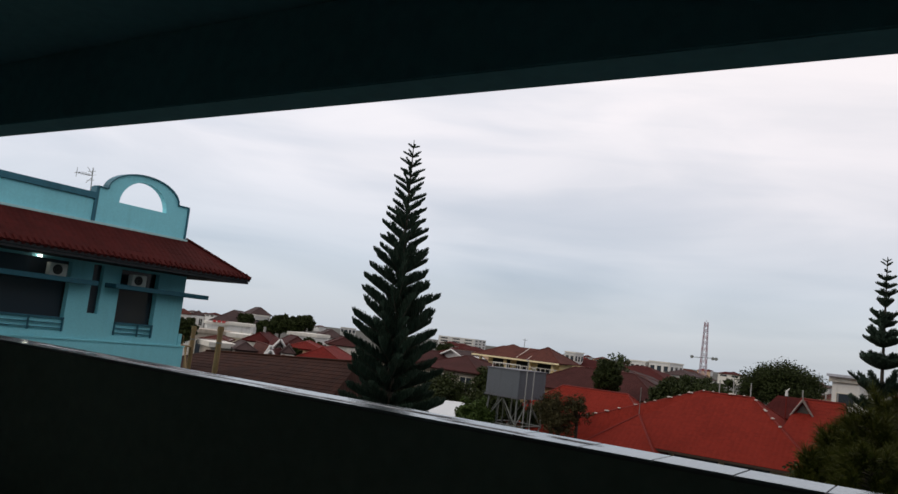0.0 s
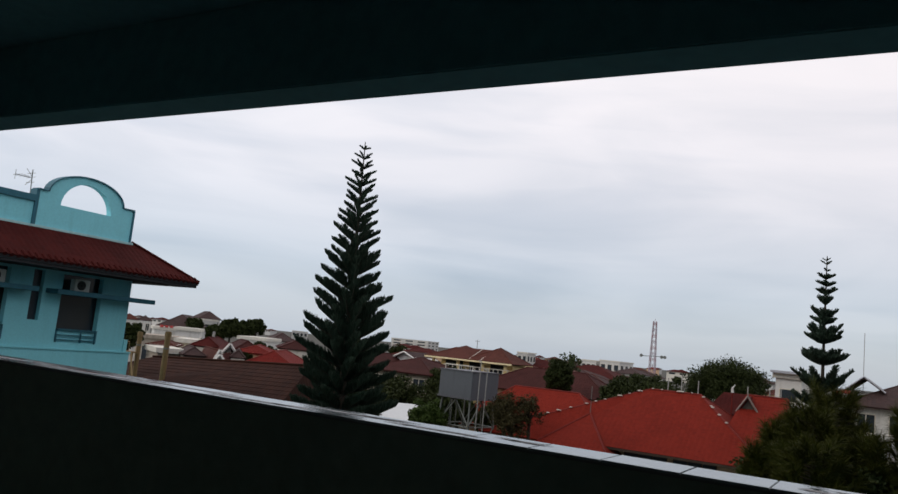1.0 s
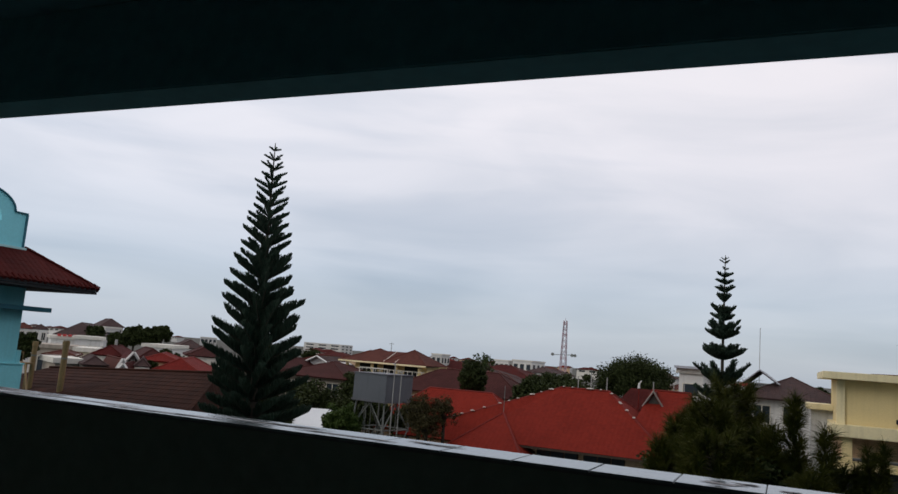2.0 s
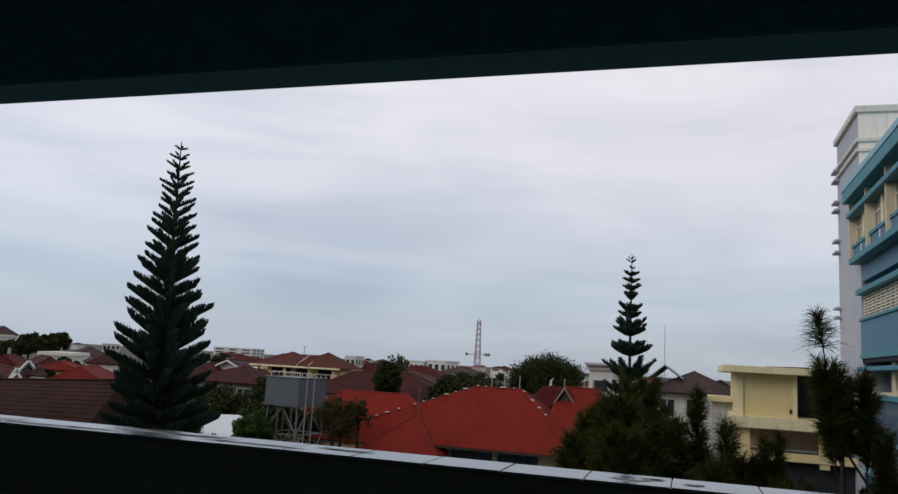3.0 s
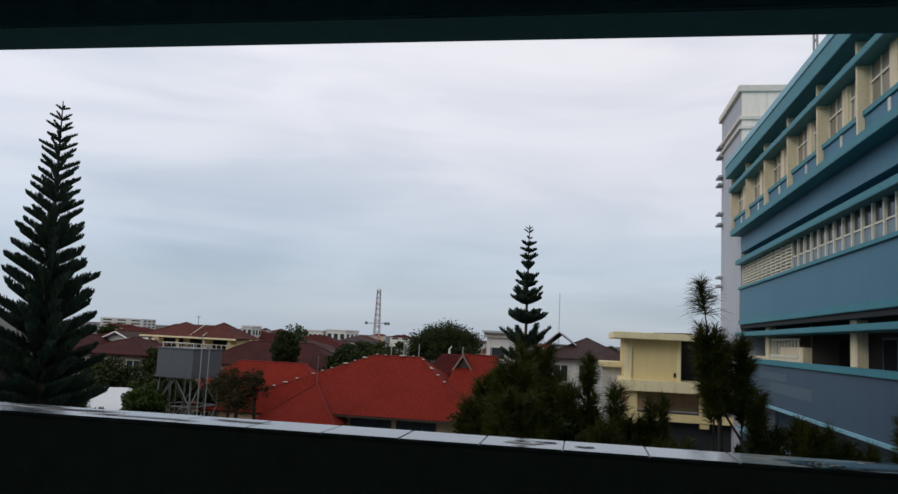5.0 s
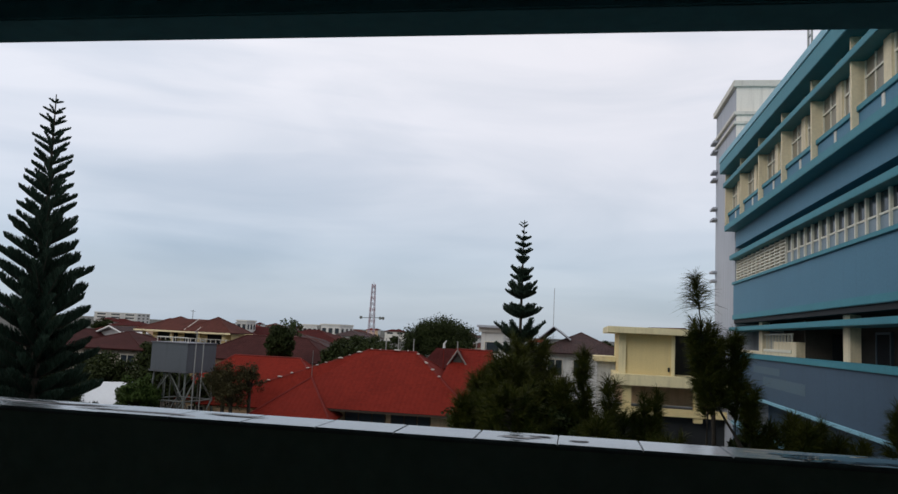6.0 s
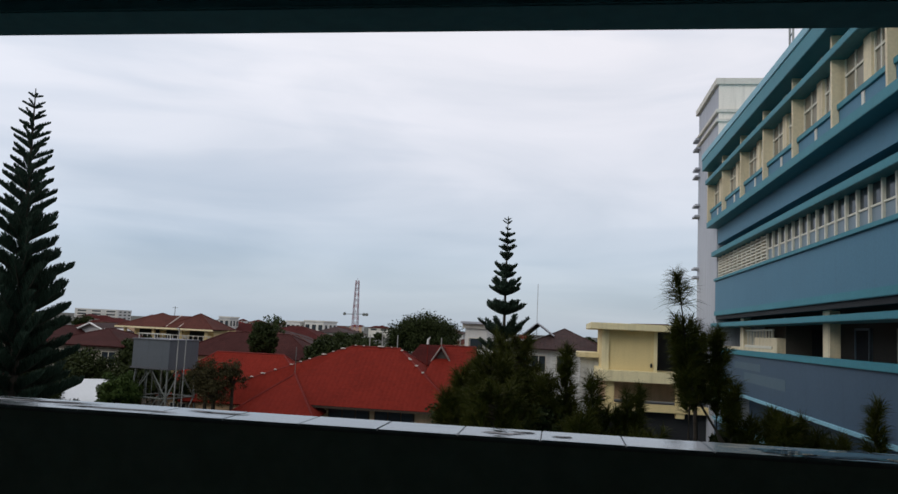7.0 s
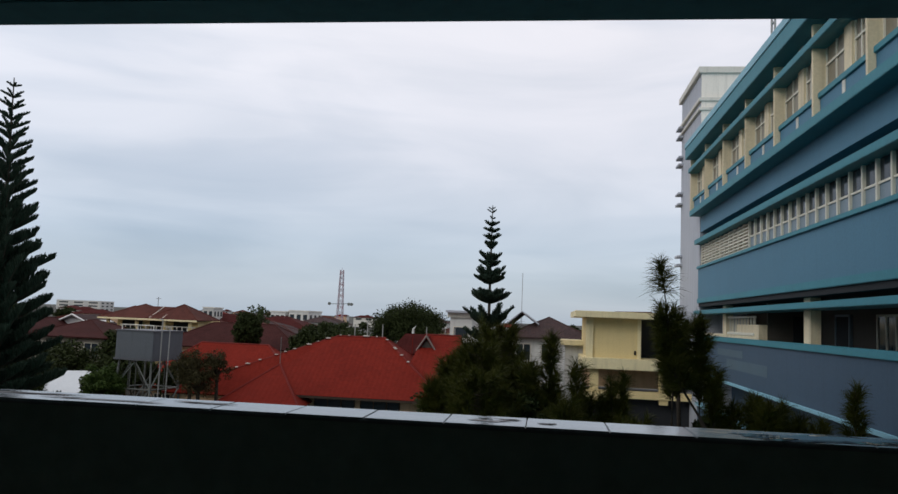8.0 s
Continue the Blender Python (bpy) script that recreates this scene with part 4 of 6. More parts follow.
# ---- houses in the middle distance ----
def red_house():
    b = thing("red_roofed_house", -11, 48, -H, "peach house with bright red tiled hip roof", "house")
    part("wall", boxes((-15.6, -6.0, 43.9, 52.0, -H, -4.6)), M_PEACH, b)
    part("wall", boxes((-21.5, -15.6, 44.6, 52.0, -H, -5.0)), M_PEACH, b)
    window_unit(b, -13.0, -10.6, 43.88, -6.4, -4.72, panes=3, frame_mat=M_WOOD)
    window_unit(b, -10.3, -8.0, 43.88, -6.4, -4.72, panes=3, frame_mat=M_WOOD)
    # main hip
    za, zr = -4.62, -1.38
    roof_slope("roof_slope", (-17.5, 43, za), (-5.3, 43, za), (-9.9, 48, zr), (-12.85, 48, zr), M_RED, b, label="bright red clay tiles")
    roof_slope("roof_slope", (-5.3, 43, za), (-5.3, 53, za), (-9.9, 48, zr), (-9.9, 48, zr), M_RED, b)
    roof_slope("roof_slope", (-5.3, 53, za), (-17.5, 53, za), (-12.85, 48, zr), (-9.9, 48, zr), M_RED, b)
    roof_slope("roof_slope", (-22.4, 53, -5.0), (-22.4, 44.3, -5.0), (-12.85, 48, zr), (-12.85, 48, zr), M_RED, b)
    roof_slope("roof_slope", (-22.4, 44.3, -5.0), (-15.0, 44.3, -5.0), (-12.85, 47.9, zr - 0.02), (-12.85, 47.9, zr - 0.02), M_RED, b)
    for a, c in (((-12.85, 48, zr), (-9.9, 48, zr)), ((-12.85, 48, zr), (-22.4, 44.3, -5.0)), ((-9.9, 48, zr), (-5.3, 43, za)), ((-9.9, 48, zr), (-5.3, 53, za))):
        ridge_caps("ridge", a, c, M_RIDGE, b, pieces=True)
    # projecting porch hip
    px, py, pz = -15.6, 45.2, -3.12
    roof_slope("roof_slope", (-18.2, 41.6, -5.3), (-13.1, 41.6, -5.3), (px, py, pz), (px, py, pz), M_RED, b)
    roof_slope("roof_slope", (-13.1, 41.6, -5.3), (-13.1, 47.0, -4.7), (px, py, pz), (px, py, pz), M_RED, b)
    roof_slope("roof_slope", (-18.2, 47.0, -4.9), (-18.2, 41.6, -5.3), (px, py, pz), (px, py, pz), M_RED, b)
    ridge_caps("ridge", (px, py, pz), (-18.2, 41.6, -5.3), M_RIDGE, b, pieces=True)
    ridge_caps("ridge", (px, py, pz), (-13.1, 41.6, -5.3), M_RIDGE, b, pieces=True)
    part("porch_wall", boxes((-17.6, -13.7, 42.3, 44.6, -H, -5.3)), M_PEACH, b)
    part("finial", tubes(((px, py, pz), (px, py, pz + 1.6), 0.02)), M_STEEL, b)
    part("eave_board", boxes((-17.5, -5.3, 42.98, 43.06, za - 0.14, za - 0.02)), M_WOOD, b)
    part("porch_eave_board", boxes((-18.2, -13.1, 41.58, 41.66, -5.46, -5.32)), M_WOOD, b)
    # bedding mortar squeezed out along ridge and hips
    rng = random.Random(4)
    for i, (a, c, n) in enumerate((((-12.85, 48, zr), (-9.9, 48, zr), 5), ((-12.85, 48, zr), (-20.5, 45.0, -4.28), 12), ((-9.9, 48, zr), (-7.8, 45.7, -2.86), 5))):
        for j in range(n):
            p = Vector(a).lerp(Vector(c), (j + rng.random()) / n)
            bm = bmesh.new()
            bmesh.ops.create_icosphere(bm, subdivisions=1, radius=rng.uniform(0.05, 0.095), matrix=Matrix.Translation(p + Vector((0, -0.07, 0.07))) @ Matrix.Diagonal((rng.uniform(1.0, 2.8), 1.0, 0.6, 1)))
            part("mortar_blob", bm, M_MORTAR, b)
    # side wing to the right, with a small triangular vent gable
    part("wall", boxes((-6.0, -4.9, 44.4, 52.0, -H, -4.45)), M_PEACH, b)
    roof_slope("roof_slope", (-8.4, 43.6, -4.4), (-4.4, 43.6, -4.4), (-5.3, 49.5, -1.12), (-7.6, 49.5, -1.12), M_RED, b)
    roof_slope("roof_slope", (-4.4, 43.6, -4.4), (-4.4, 55.0, -4.4), (-5.3, 49.5, -1.12), (-5.3, 49.5, -1.12), M_RED, b)
    roof_slope("roof_slope", (-4.4, 55.0, -4.4), (-8.4, 55.0, -4.4), (-7.6, 49.5, -1.12), (-5.3, 49.5, -1.12), M_RED, b)
    roof_slope("roof_slope", (-10.2, 50.6, -2.4), (-7.6, 50.6, -2.4), (-7.6, 52.5, -1.15), (-9.4, 52.5, -1.15), M_MAROON, b)
    ridge_caps("ridge", (-7.6, 49.5, -1.1), (-5.3, 49.5, -1.1), M_RIDGE, b, pieces=True)
    ridge_caps("ridge", (-5.3, 49.5, -1.12), (-4.4, 43.6, -4.4), M_RIDGE, b)
    part("eave_board", boxes((-8.4, -4.4, 43.58, 43.66, -4.6, -4.42)), M_WOOD, b)
    gx, gy, hw, zb, zt = -7.27, 48.0, 0.56, -2.02, -1.16
    bm = bmesh.new()
    slab(bm, [(gx - hw, gy, zb), (gx, gy, zt), (gx, 49.9, zt), (gx - hw, 49.9, zb)], 0.07)
    slab(bm, [(gx, gy, zt), (gx + hw, gy, zb), (gx + hw, 49.9, zb), (gx, 49.9, zt)], 0.07)
    vent = part("vent_gable", bm, M_RED2, b)
    bm = bmesh.new()
    vs = [bm.verts.new(p) for p in ((gx - 0.42, gy + 0.14, zb), (gx + 0.42, gy + 0.14, zb), (gx, gy + 0.14, zt - 0.18))]
    vs2 = [bm.verts.new((v.co.x, gy + 0.24, v.co.z)) for v in vs]
    bm.faces.new(vs)
    bm.faces.new(vs2[::-1])
    for i in range(3):
        bm.faces.new((vs[i], vs2[i], vs2[(i + 1) % 3], vs[(i + 1) % 3]))
    part("vent_panel", bm, M_TAUPE, vent)
    part("barge_board", tubes(((gx - hw - 0.04, gy - 0.03, zb - 0.04), (gx, gy - 0.03, zt + 0.02), 0.055), ((gx + hw + 0.04, gy - 0.03, zb - 0.04), (gx, gy - 0.03, zt + 0.02), 0.055), n=4), M_BOARD, vent, "weathered grey barge boards")
    part("vent_spike", tubes(((gx, gy, zt), (gx, gy, zt + 0.22), 0.035)), M_BOARD, vent)
    bm = bmesh.new()
    tube(bm, (-8.3, 49.0, -1.05), (-8.3, 49.0, -0.72), 0.09, 0.05)
    tube(bm, (-8.3, 49.0, -0.8), (-8.15, 49.0, -0.58), 0.06, 0.02)
    orn = part("roof_ornament", bm, M_WHITE, b)
    part("ornament_post", tube(bmesh.new(), (-8.3, 49.0, -2.75), (-8.3, 49.0, -1.0), 0.025, n=6), M_RED2, orn)


red_house()


def turned(b, deg):
    b.rotation_euler.z = radians(deg)
    return b


def simple_house(x0, x1, y0, y1, ze, zr, wall, roof, ridge, label, over=0.7, windows=3, two=False, name="house"):
    b = thing(name, (x0 + x1) / 2, (y0 + y1) / 2, -H, label, "house")
    part("wall", boxes((x0, x1, y0, y1, -H, ze + 0.05)), wall, b)
    hip_roof(b, x0, x1, y0, y1, ze, zr, over, roof, ridge)
    wdt = (x1 - x0) / windows
    for lvl in ([ze - 0.5, ze - 3.4] if two else [ze - 0.5]):
        for i in range(windows):
            window_unit(b, x0 + wdt * (i + 0.2), x0 + wdt * (i + 0.8), y0 - 0.02, lvl - 1.3, lvl)
    return b


def gable_house(x0, x1, y0, y1, ze, zr, wall, roof, label):
    """A small house whose gable faces the camera."""
    b = thing("gabled_house", (x0 + x1) / 2, (y0 + y1) / 2, -H, label, "house")
    xm = (x0 + x1) / 2
    bm = bmesh.new()
    prof = [(x0, -H), (x1, -H), (x1, ze), (xm, zr - 0.15), (x0, ze)]
    f, r = [bm.verts.new((x, y0, z)) for x, z in prof], [bm.verts.new((x, y1, z)) for x, z in prof]
    bm.faces.new(f)
    bm.faces.new(r[::-1])
    for i in range(5):
        bm.faces.new((f[i], r[i], r[(i + 1) % 5], f[(i + 1) % 5]))
    part("wall", bm, wall, b)
    roof_slope("roof_slope", (x0 - 0.4, y1 + 0.3, ze - 0.25), (x0 - 0.4, y0 - 0.5, ze - 0.25), (xm, y0 - 0.5, zr), (xm, y1 + 0.3, zr), roof, b)
    roof_slope("roof_slope", (x1 + 0.4, y0 - 0.5, ze - 0.25), (x1 + 0.4, y1 + 0.3, ze - 0.25), (xm, y1 + 0.3, zr), (xm, y0 - 0.5, zr), roof, b)
    bm = bmesh.new()
    tube(bm, (x0 - 0.4, y0 - 0.52, ze - 0.3), (xm, y0 - 0.52, zr - 0.05), 0.1, n=4)
    tube(bm, (x1 + 0.4, y0 - 0.52, ze - 0.3), (xm, y0 - 0.52, zr - 0.05), 0.1, n=4)
    part("barge_board", bm, M_WHITE, b)
    window_unit(b, xm - 0.6, xm + 0.6, y0 - 0.02, ze - 1.6, ze - 0.4)
    return b


# long brown roof beside the turquoise wing
def brown_hall():
    b = thing("brown_roofed_hall", -36, 37, -H, "low hall with long brown tiled roof", "house")
    part("wall", boxes((-46.5, -29.9, 31.2, 40.6, -H, -4.6)), M_PEACH, b)
    roof_slope("roof_slope", (-47.5, 30.5, -5.0), (-27.4, 30.5, -4.7), (-29.5, 36.0, -1.98), (-43.0, 36.0, -2.70), M_HALL, b, course=0.42, lap=0.02, label="worn brown tiles in long courses")
    roof_slope("roof_slope", (-29.4, 41.5, -4.7), (-47.5, 41.5, -5.0), (-43.0, 36.0, -2.70), (-29.5, 36.0, -1.98), M_HALL, b, course=0.5)
    roof_slope("roof_slope", (-27.4, 30.5, -4.7), (-29.4, 41.5, -4.7), (-29.5, 36.0, -1.98), (-29.5, 36.0, -1.98), M_HALL, b, course=0.5)
    roof_slope("roof_slope", (-47.5, 41.5, -5.0), (-47.5, 30.5, -5.0), (-43.0, 36.0, -2.70), (-43.0, 36.0, -2.70), M_HALL, b, course=0.5)
    ridge_caps("ridge", (-43.0, 36, -2.65), (-29.5, 36, -1.93), M_HALL, b)


brown_hall()

# two-storey yellow house behind the tank
yh = thing("house", -40, 78, -H, "two-storey yellow house with brown double hip roof and shaded balcony", "house")
part("wall", boxes((-44.2, -35.4, 76.6, 82.0, -H, -1.3)), M_YELL, yh)
part("lower_wall", boxes((-44.2, -35.4, 75.0, 76.6, -H, -2.75)), M_YELL, yh)
hip_roof(yh, -44.0, -39.6, 75.5, 79.9, -1.22, 0.20, 1.1, M_BROWN, M_BROWN)
hip_roof(yh, -38.9, -35.6, 75.5, 78.8, -1.22, 0.32, 1.1, M_BROWN, M_BROWN)
roof_slope("roof_slope", (-42.2, 74.42, -1.21), (-37.0, 74.42, -1.21), (-37.0, 77.1, 0.02), (-42.2, 77.1, 0.02), M_BROWN, yh)
roof_slope("roof_slope", (-37.0, 80.0, -1.21), (-42.2, 80.0, -1.21), (-42.2, 77.1, 0.02), (-37.0, 77.1, 0.02), M_BROWN, yh)
for x in (-39.6, -38.2):
    part("ridge", tubes(((x, 74.5, -1.12), (x + 0.25, 77.1, 0.06), 0.045)), M_MORTAR, yh)
part("eave_fascia", boxes((-45.1, -34.5, 74.3, 74.38, -1.40, -1.24)), M_YELLP, yh)
# near-black soffit and doorway panels paint in the shade under the eaves
part("soffit", boxes((-45.0, -34.6, 74.38, 76.6, -1.36, -1.30)), M_DARK, yh)
for x in (-44.3, -41.2, -38.2, -35.5):
    part("post", boxes((x - 0.14, x + 0.14, 74.9, 75.15, -2.55, -1.40)), M_YELL, yh)
for x0, x1 in ((-43.6, -41.4), (-40.6, -38.8), (-38.0, -36.2)):
    part("balcony_opening", boxes((x0, x1, 76.52, 76.6, -2.5, -1.5)), M_DARK, yh, "balcony doorway, a panel painted dark for shade")
part("balcony", boxes((-44.6, -34.8, 74.6, 76.6, -2.75, -2.55)), M_YELL, yh)
part("balcony_panel", boxes((-44.6, -42.8, 74.7, 74.8, -2.55, -2.15)), M_YELL, yh)
part("balcony_rail", boxes((-42.8, -34.8, 74.7, 74.76, -1.98, -1.92), *[(x, x + 0.05, 74.7, 74.76, -2.55, -1.98) for x in np.arange(-42.8, -34.8, 0.55)]), M_OFFW, yh)
part("antenna", tubes(((-40.6, 78, -0.4), (-40.6, 78, 1.0), 0.03), ((-40.9, 78, 0.85), (-40.3, 78, 0.85), 0.02)), M_STEEL, yh)

simple_house(-46.0, -38.9, 65.5, 73.4, -2.95, -1.5, M_BEIGE, M_DULL, M_DULL, "house with dull maroon roof among trees")
simple_house(-34.4, -22.0, 67.8, 74.2, -3.4, -1.28, M_PEACH, M_DULL, M_DULL, "long house with dull maroon hip roof")
simple_house(-30.0, -19.4, 58.0, 63.0, -5.4, -2.72, M_PEACH, M_RED, M_RIDGE, "house with bright red tiled roof behind the water tank", over=0.9)
simple_house(-26.0, -20.0, 49.5, 55.0, -5.2, -4.3, M_PEACH, M_RED, M_RIDGE, "low red roofed annexe", over=0.6)
simple_house(-51.5, -47.5, 66, 76, -3.0, -1.5, M_BEIGE, M_DULL, M_DULL, "house with dull maroon roof")


def flat_block(x0, x1, y0, y1, z1, wall, label, floors=2, name="flat_roofed_building", bays=5, storey=3.2, category="building", trim=None):
    """A flat-roofed block with a parapet and window rows."""
    b = thing(name, (x0 + x1) / 2, (y0 + y1) / 2, -H, label, category)
    part("wall", boxes((x0, x1, y0, y1, -H, z1)), wall, b)
    part("roof_parapet", boxes((x0 - 0.2, x1 + 0.2, y0 - 0.2, y1 + 0.2, z1, z1 + 0.35)), trim or M_OFFW, b)
    w = (x1 - x0) / bays
    for fl in range(floors):
        zt = z1 - 0.7 - fl * storey
        part("floor_band", boxes((x0 - 0.1, x1 + 0.1, y0 - 0.25, y0, zt - storey * 0.62 - 0.25, zt - storey * 0.62)), trim or M_OFFW, b)
        for i in range(bays):
            win = part("window", boxes((x0 + w * (i + 0.15), x0 + w * (i + 0.85), y0 - 0.06, y0 + 0.1, zt - storey * 0.5, zt)), M_FRAME, b)
            part("pane", boxes((x0 + w * (i + 0.19), x0 + w * (i + 0.81), y0 - 0.09, y0 - 0.06, zt - storey * 0.46, zt - 0.06)), M_GLASS, win)
        h = (y1 - y0) / 3
        for i in range(3 if x1 < -60 else 0):
            win = part("window", boxes((x1 - 0.1, x1 + 0.06, y0 + h * (i + 0.2), y0 + h * (i + 0.8), zt - storey * 0.5, zt)), M_FRAME, b)
            part("pane", boxes((x1 + 0.06, x1 + 0.09, y0 + h * (i + 0.25), y0 + h * (i + 0.75), zt - storey * 0.46, zt - 0.06)), M_GLASS, win)
    return b


# crowded roofs beyond the brown hall, turned this way and that
turned(simple_house(-119.6, -116.5, 88.6, 96.6, -0.88, 0.02, M_WHITE, M_BROWN, M_BROWN, "white two-storey house with pinkish brown hip roof", windows=3, over=0.21), 51.9)
turned(simple_house(-114.3, -112.2, 88.1, 96.1, -0.82, -0.04, M_WHITE, M_DKROOF, M_DKROOF, "white house with small grey hip roof", windows=2, over=0.14), 50.9)
turned(simple_house(-148.4, -143.7, 129.6, 143.6, 0.64, 2.44, M_HOTEL, M_DKROOF, M_DKROOF, "tall pale building with pointed grey hip roof", windows=3, two=True, over=0.32), 54.9)
turned(flat_block(-132.6, -129.8, 119.2, 127.2, 0.19, M_HOTEL, "pale block with stacked balconies", floors=3, bays=2, storey=2.4), 56.8)
turned(simple_house(-115.0, -108.6, 89.0, 111.0, -1.48, 0.77, M_HOTEL, M_DKROOF, M_DKROOF, "large building with broad dark hip roof", windows=4, over=0.43), 42.2)
blk = turned(flat_block(-80.6, -77.1, 64.8, 70.8, -1.50, M_WHITE, "low white rooftop block with a red sign", floors=1, bays=5), 53.3)
turned(flat_block(-74.0, -71.4, 62.7, 68.7, -1.28, M_WHITE, "white plastered block with narrow dark windows", floors=1, bays=4), 43.9)
turned(flat_block(-66.1, -62.3, 51.2, 57.2, -2.14, M_BEIGE, "long low grimy beige building", floors=1, bays=4, trim=M_BEIGE), 55.8)
turned(flat_block(-55.6, -54.1, 47.2, 52.2, -2.01, M_CREAMW, "cream house wall among brown roofs", floors=1, bays=2), 39.8)
turned(simple_house(-51.6, -49.5, 44.9, 51.9, -1.99, -1.28, M_OFFW, M_MAROON, M_MAROON, "house with worn maroon hip roof", windows=3, over=0.14), 36.2)
turned(simple_house(-48.6, -46.2, 44.8, 52.8, -2.12, -1.23, M_OFFW, M_DULL, M_DULL, "house with broad dull maroon roof", windows=3, over=0.16), 50.2)
turned(simple_house(-45.1, -42.5, 43.2, 50.2, -1.98, -1.46, M_PEACH, M_RED2, M_RIDGE, "low house with worn red roof", windows=3, over=0.18), 39.2)
turned(gable_house(-44.2, -43.9, 41.1, 46.1, -1.87, -1.40, M_WHITE, M_MAROON, "small white gable with maroon tiles"), 49.3)
turned(gable_house(-41.9, -41.9, 37.6, 42.6, -2.32, -1.77, M_WHITE, M_BROWN, "small white gable with brown tiles"), 56.2)
turned(gable_house(-39.9, -39.8, 36.9, 41.9, -2.35, -2.01, M_WHITE, M_MAROON, "small white gable under maroon roofs"), 39.3)
turned(simple_house(-40.4, -39.5, 38.2, 43.2, -2.20, -1.71, M_OFFW, M_DKROOF, M_DKROOF, "small house with dark roof", windows=2, over=0.06), 44.5)
turned(simple_house(-51.1, -49.1, 40.0, 46.0, -2.12, -1.82, M_OFFW, M_BROWN, M_BROWN, "low house with brown tiled roof", windows=3, over=0.13), 44.4)
turned(flat_block(-46.4, -44.7, 37.1, 41.1, -2.46, M_BEIGE, "grimy shed with a pale sheet roof edge", floors=1, bays=2), 61.4)
turned(simple_house(-43.6, -42.2, 36.6, 41.6, -2.34, -1.82, M_TAUPE, M_DKROOF, M_DKROOF, "small shed with dark tiled roof", windows=2, over=0.09), 53.7)
turned(flat_block(-64.3, -61.4, 63.7, 70.7, -1.51, M_WHITE, "white flat-roofed house among trees", floors=1, bays=4), 29.1)
turned(simple_house(-69.3, -66.3, 71.7, 80.7, -1.45, -0.50, M_WHITE, M_DKROOF, M_DKROOF, "white house with dark hip roof", windows=3, over=0.21), 45.7)
turned(simple_house(-53.6, -50.5, 57.2, 64.2, -1.79, -1.00, M_OFFW, M_DULL, M_DULL, "house with dull mauve tiled roof", windows=3, over=0.21), 43.6)
turned(simple_house(-41.3, -38.4, 40.4, 49.4, -2.47, -1.60, M_PEACH, M_RED2, M_RIDGE, "peach house with dark red hip roof", windows=3, over=0.20), 33.6)
turned(flat_block(-275.9, -267.9, 313.1, 327.1, -0.38, M_HOTEL, "pale far block with window rows", floors=3, bays=4), 40.3)
leafy_tree(-48.7, 38.3, -0.48, 1.15, 34, "dark tree beside the turquoise wing", M_LEAFD, flat=1.0, leaf=0.12, clumps=80)
leafy_tree(-80.8, 77.6, -0.04, 1.49, 35, "dark clump of tall trees", M_LEAFD, flat=0.9, leaf=0.22, clumps=80)
leafy_tree(-79.5, 78.9, 0.77, 1.61, 36, "dark clump of tall trees", M_LEAFD, flat=0.9, leaf=0.22, clumps=80)
leafy_tree(-78.2, 80.2, 0.71, 1.44, 37, "dark clump of tall trees", M_LEAFD, flat=0.9, leaf=0.22, clumps=80)
leafy_tree(-77.1, 81.3, 1.16, 1.47, 38, "dark clump of tall trees", M_LEAFD, flat=0.9, leaf=0.22, clumps=80)
leafy_tree(-103.5, 94.3, 0.72, 1.85, 46, "dark tree before the broad roof", M_LEAFD, flat=0.9, leaf=0.25, clumps=50)
leafy_tree(-51.9, 55.5, -1.34, 0.64, 47, "dark tree by the white house", M_LEAFD, flat=0.9)
leafy_tree(-40.2, 41.8, -1.89, 0.46, 48, "small dark tree between gables", M_LEAFD, flat=0.9)
leafy_tree(-49.8, 54.7, -1.66, 0.52, 49, "small dark tree before red roofs", M_LEAFD, flat=0.9)
leafy_tree(-43.4, 41.5, -2.06, 0.30, 90, "small dark tree between gables", M_LEAFD, flat=0.9)
part("sign_bars", boxes(*[(blk.location.x - 1.2 + 0.55 * i, blk.location.x - 0.8 + 0.55 * i, blk.location.y - 3.34, blk.location.y - 3.22, -1.20, -0.94) for i in range(5)]), M_SIGN, blk, "unreadable red sign")
pl = thing("street_pole", -50.6, 48.4, -H, "grey concrete pole among the roofs", "pole")
part("shaft", tube(bmesh.new(), (-50.6, 48.4, -H), (-50.6, 48.4, -0.78), 0.16, 0.11, n=8), M_PIPE, pl)
gable_house(-49.4, -46.0, 74.6, 79.0, -1.80, -1.08, M_WHITE, M_DKROOF, "small white house with dark gable roof")
flat_block(-401.0, -362.0, 600, 620, 2.2, M_HOTEL, "pale hotel block with window bands", floors=4, storey=2.6, bays=3, name="hotel_block")
flat_block(-72.4, -68.4, 200, 208, -0.2, M_WHITE, "white house with flat roof far off", floors=1, bays=3)
flat_block(-67.3, -62.0, 200, 212, 0.15, M_WHITE, "white flat-roofed house far off", floors=1, bays=3)
simple_house(-62.0, -55.5, 196, 206, -2.4, -1.0, M_WHITE, M_DKROOF, M_DKROOF, "far house with grey roof")
flat_block(-91.2, -88.3, 200, 206, 0.1, M_HOTEL, "small pale block far off", floors=2, bays=2)

